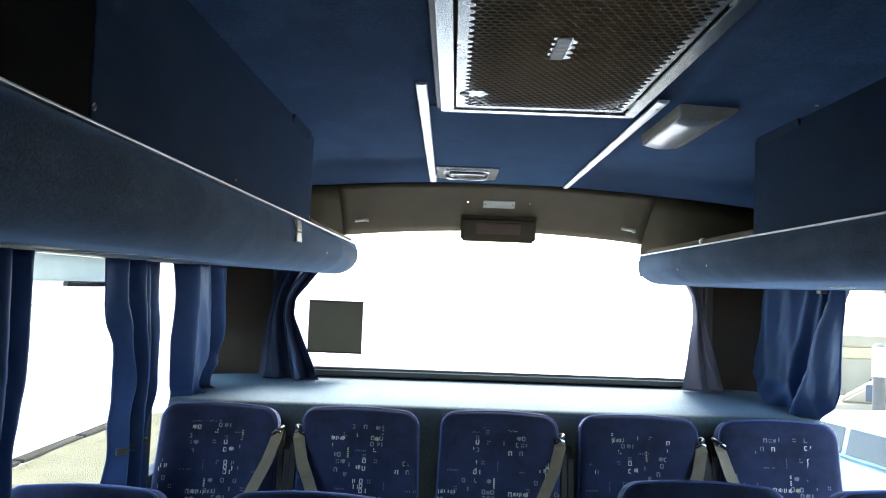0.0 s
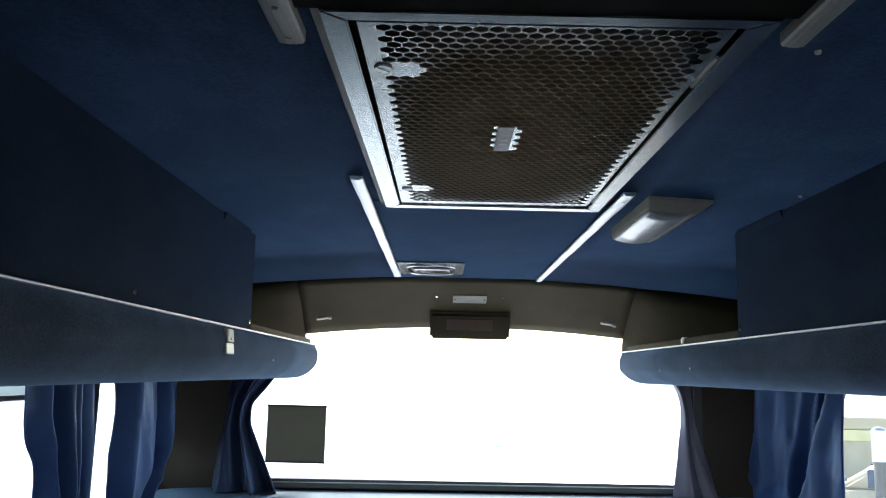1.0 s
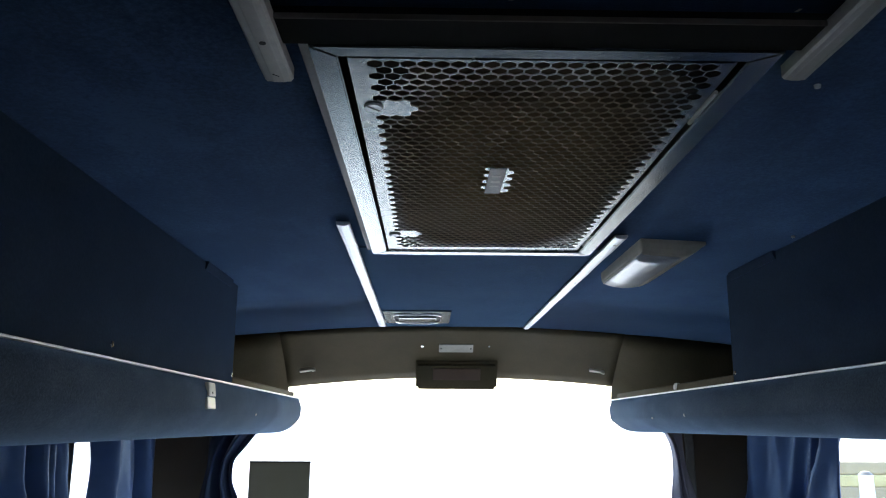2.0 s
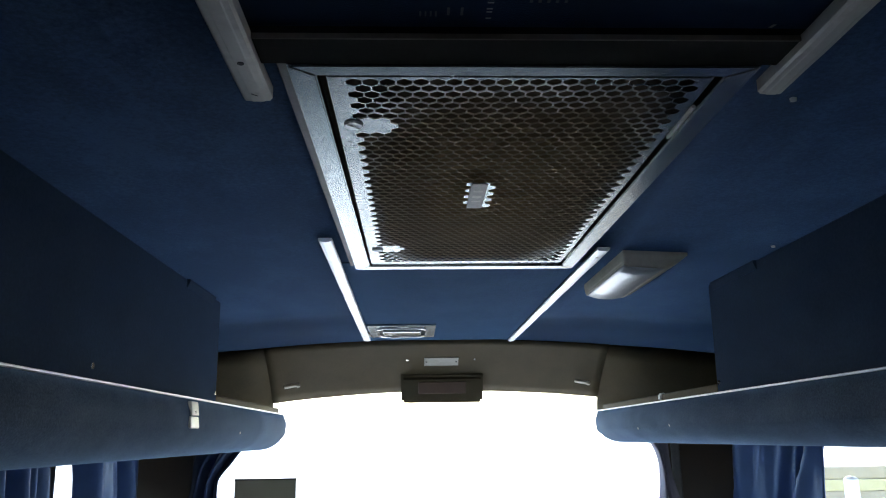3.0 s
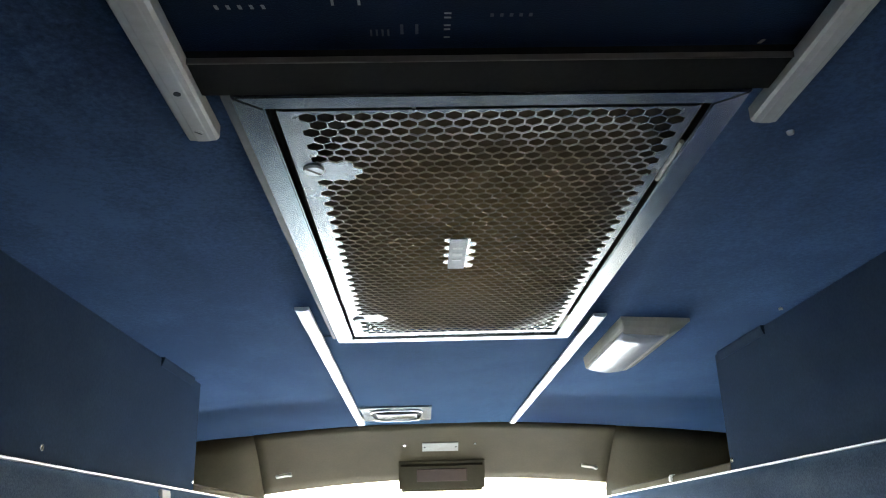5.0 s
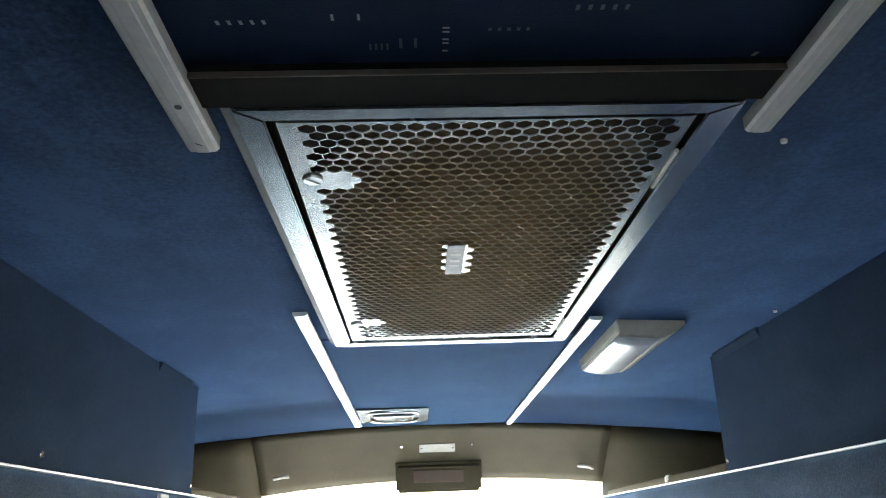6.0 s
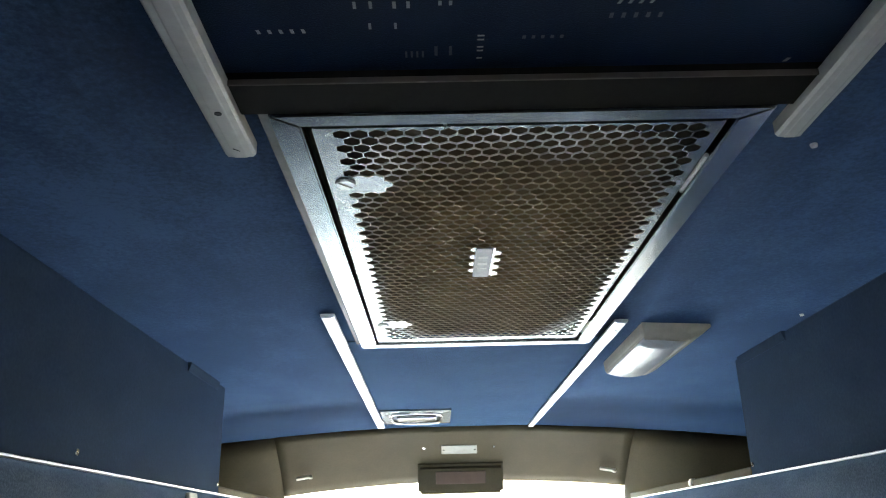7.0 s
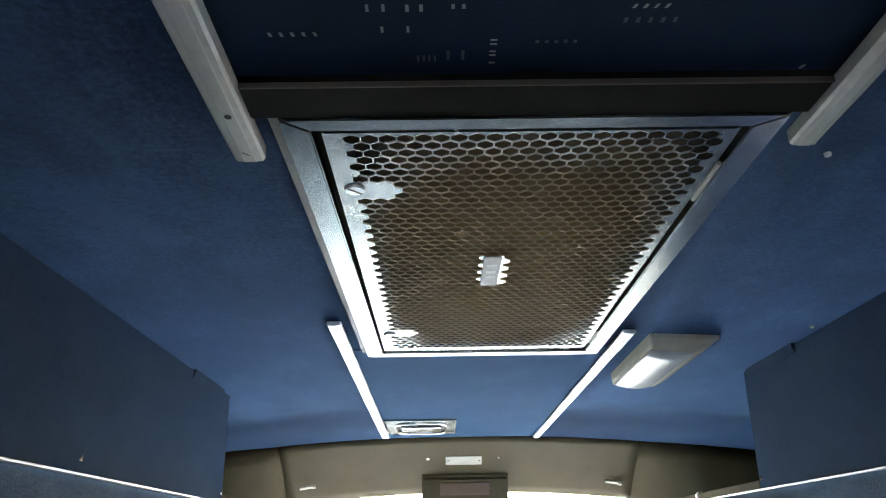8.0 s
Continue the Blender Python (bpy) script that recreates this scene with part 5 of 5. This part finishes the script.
# unseen drawn curtains over the forward windows, added to block light from there
for s in (-1, 1):
    for y0, y1 in ((-3.75, -2.45), (-2.4, -1.1), (-1.05, 0.6), (0.62, 1.62 if s > 0 else 1.74)):
        curtain("curtain", [(1.60, y0, y1, 1.10), (1.2, y0, y1, 1.10), (0.72, y0, y1, 1.10)], "y", s, even(18, 0.016, int(20 + s + y0 * 10)), 31, "unseen blue curtain added across a forward window to block its light", DARK_CURTAIN)

# ---- outside ----
bm = bmesh.new()
bmesh.ops.create_grid(bm, x_segments=2, y_segments=2, size=1500.0)
bmesh.ops.translate(bm, verts=bm.verts, vec=(0, 0, GROUND))
structure("ground", bm, CONCRETE, "pale sunlit concrete yard round the coach", "ground")
bm = bmesh.new()
rings = []
for j in range(61):
    y = -20 + 36.5 * j / 60
    rings.append([bm.verts.new((x, y, GROUND + 0.03 + h + 0.05 * noise.noise((x * 2, y * 0.9, 4.0)))) for x, h in ((-6.3, 0.0), (-5.6, 0.08), (-4.6, 0.10), (-3.4, 0.07), (-2.6, -0.04))])
for a, b in zip(rings, rings[1:]):
    for i in range(4):
        bm.faces.new((a[i], a[i + 1], b[i + 1], b[i]))
structure("verge", bm, VERGE, "dry yellow-green grass verge beside the coach", "grass", True)
bm = bmesh.new()
rings = []
for j in range(41):
    y = -30 + 52 * j / 40
    rings.append([bm.verts.new((x + 0.35 * noise.noise((y * 0.6, x, 2.0)) * (x < 3), y, GROUND + 0.012 + 0.02 * noise.noise((x, y * 0.7, 6.0)))) for x in (2.6, 3.4, 6.0, 9.0, 13.0, 18.0)])
for a, b in zip(rings, rings[1:]):
    for i in range(5):
        bm.faces.new((a[i], a[i + 1], b[i + 1], b[i]))
structure("gravel", bm, GRAVEL, "brown trodden gravel over the yard beside the coach", "ground", True)
# low bank of dry earth before the lorry
bm = bmesh.new()
rings = []
for j in range(25):
    v = j / 24
    y = 17.2 + 3.2 * v
    rings.append([bm.verts.new((6.5 + 11.0 * i / 60, y, GROUND - 0.03 + math.sin(math.pi * v) * (0.72 + 0.40 * noise.noise((i * 0.16, j * 0.25, 8.0)) + 0.12 * noise.noise((i * 0.7, j * 0.8, 3.0))))) for i in range(61)])
for a, b in zip(rings, rings[1:]):
    for i in range(60):
        bm.faces.new((a[i], a[i + 1], b[i + 1], b[i]))
structure("earth_bank", bm, EARTH, "low uneven bank of dry brown earth across the yard", "ground", True)
kerb = thing("kerb", (-6.42, -2, GROUND), "dark stone kerb along the grass verge", "kerb", kind="structure")
for k in range(19):
    part("kerb_stone", boxed(-0.1, 0.1, -19.9 + 2 * k, -18.01 + 2 * k, 0.0, 0.065, bevel=0.015), KERB, kerb)
wall = thing("garden_wall", (-6.75, -2, GROUND), "white rendered boundary wall with a coping", "wall")
part("wall_face", boxed(-0.1, 0.1, -20, 18.5, 0, 2.3), RENDERED, wall)
part("coping", boxed(-0.15, 0.15, -20, 18.5, 2.3, 2.38, bevel=0.02), RENDERED, wall)


def car(place, turn, paint, label):
    """A parked saloon: body, glasshouse, panes, wheels."""
    ob = thing("car", place, label, "car", "parked cars", turn=turn)
    prof = [(-2.1, 0.28), (-2.12, 0.6), (-2.0, 0.82), (-1.0, 0.95), (1.2, 0.98), (2.0, 0.9), (2.1, 0.6), (2.08, 0.28)]
    bm = bmesh.new()
    rings = [[bm.verts.new((x, y * (1 - 0.05 * (abs(x) > 0.8)), z)) for y, z in prof] for x in (-0.86, -0.8, 0.8, 0.86)]
    for a, b in zip(rings, rings[1:]):
        for i in range(8):
            bm.faces.new((a[i], a[(i + 1) % 8], b[(i + 1) % 8], b[i]))
    bm.faces.new(rings[0])
    bm.faces.new(rings[-1])
    bmesh.ops.bevel(bm, geom=list(bm.edges), offset=0.03, segments=2, affect="EDGES")
    body = part("body", bm, paint, ob, smooth=True)
    prof = [(-1.0, 0.94), (-0.35, 1.42), (0.9, 1.45), (1.6, 0.97)]
    bm = bmesh.new()
    rings = [[bm.verts.new((x * (1 if z < 1.2 else 0.86), y, z)) for y, z in prof] for x in (-0.76, 0.76)]
    for i in range(4):
        bm.faces.new((rings[0][i], rings[0][(i + 1) % 4], rings[1][(i + 1) % 4], rings[1][i]))
    bm.faces.new(rings[0])
    bm.faces.new(rings[1])
    bmesh.ops.bevel(bm, geom=list(bm.edges), offset=0.04, segments=2, affect="EDGES")
    cabin = part("cabin", bm, paint, ob, smooth=True)
    for sx in (-1, 1):
        for y0, y1 in ((-0.62, 0.2), (0.28, 1.15)):
            m = Matrix.Rotation(radians(-13 * sx), 4, "Y")
            bm = boxed(-0.01, 0.01, y0, y1, 0.02, 0.34, bevel=0.008)
            bm.transform(Matrix.Translation((sx * 0.752, 0, 1.0)) @ m)
            part("side_window", bm, CAR_GLASS, cabin)
    bm = boxed(-0.6, 0.6, -0.01, 0.01, 0.04, 0.72, bevel=0.008)
    bm.transform(Matrix.Translation((0, -1.0, 0.94)) @ Matrix.Rotation(radians(-53), 4, "X"))
    part("windscreen", bm, CAR_GLASS, cabin)
    for sx in (-1, 1):
        part("headlight", boxed(sx * 0.6 - 0.16, sx * 0.6 + 0.16, -2.12, -2.02, 0.6, 0.74, bevel=0.02), CHROME, body)
        for y in (-1.3, 1.3):
            wheel = part("wheel", rod(bmesh.new(), (sx * 0.66, y, 0.31), (sx * 0.87, y, 0.31), 0.31, 24), RUBBER, ob)
            part("rim", rod(bmesh.new(), (sx * 0.868, y, 0.31), (sx * 0.885, y, 0.31), 0.19, 18), CHROME, wheel)
    return ob


car((5.4, 10.0, GROUND), 12, PAINT_BLUE, "pale blue parked car on the concrete yard")
car((9.0, 15.5, GROUND), 60, PAINT_CREAM, "cream parked car on the concrete yard")
car((12.0, 16.0, GROUND), 75, PAINT_GREY, "grey parked car on the concrete yard")

# cream box lorry with a yellow upper band
lorry = thing("lorry", (11.4, 22.0, GROUND), "cream box lorry with yellow upper band parked outside", "lorry")
part("box_body", boxed(-2.1, 2.1, -1.1, 5.0, 0.55, 1.45, bevel=0.03), PAINT_CREAM, lorry)
part("yellow_band", boxed(-2.12, 2.12, -1.12, 5.02, 1.45, 1.72, bevel=0.02), PAINT_YELLOW, lorry, "yellow band")
part("roof_cap", boxed(-2.0, 1.6, -1.0, 4.9, 1.72, 2.05, bevel=0.05), PAINT_CREAM, lorry)
for x in (-2.0, -0.6, 0.8, 2.0):
    part("rib", boxed(x - 0.04, x + 0.04, -1.13, -1.10, 0.58, 1.42, bevel=0.006), PAINT_GREY, lorry)
part("bumper", boxed(-2.1, 2.1, -1.18, -1.1, 0.42, 0.54, bevel=0.02), PAINT_YELLOW, lorry)
for x in (-1.6, 1.6):
    for y in (0.0, 3.6):
        part("wheel", rod(bmesh.new(), (x - 0.14, y, 0.42), (x + 0.14, y, 0.42), 0.42, 20), RUBBER, lorry)

post = thing("lamp_post", (7.12, 14.0, GROUND), "grey steel post with a white head beside the yard", "post")
part("shaft", rod(bmesh.new(), (0, 0, 0), (0, 0, 1.62), 0.105, 20, 0.1), PAINT_GREY, post)
part("head", rod(bmesh.new(), (0, 0, 1.62), (0, 0, 2.12), 0.12, 20, 0.11), RENDERED, post, "white post head")
part("cap", rod(bmesh.new(), (0, 0, 2.12), (0, 0, 2.17), 0.12, 20, 0.06), PAINT_GREY, post)

# low pale slabs across the yard
for k in range(3):
    ob = thing("concrete_slab", (0.5 + 1.25 * k, 35 - 0.6 * k, GROUND), "low pale concrete slab lying on the yard", "slab", "concrete slabs")
    part("slab", boxed(-0.58, 0.58, -0.9, 0.9, 0, 0.05, bevel=0.015), CONCRETE, ob)
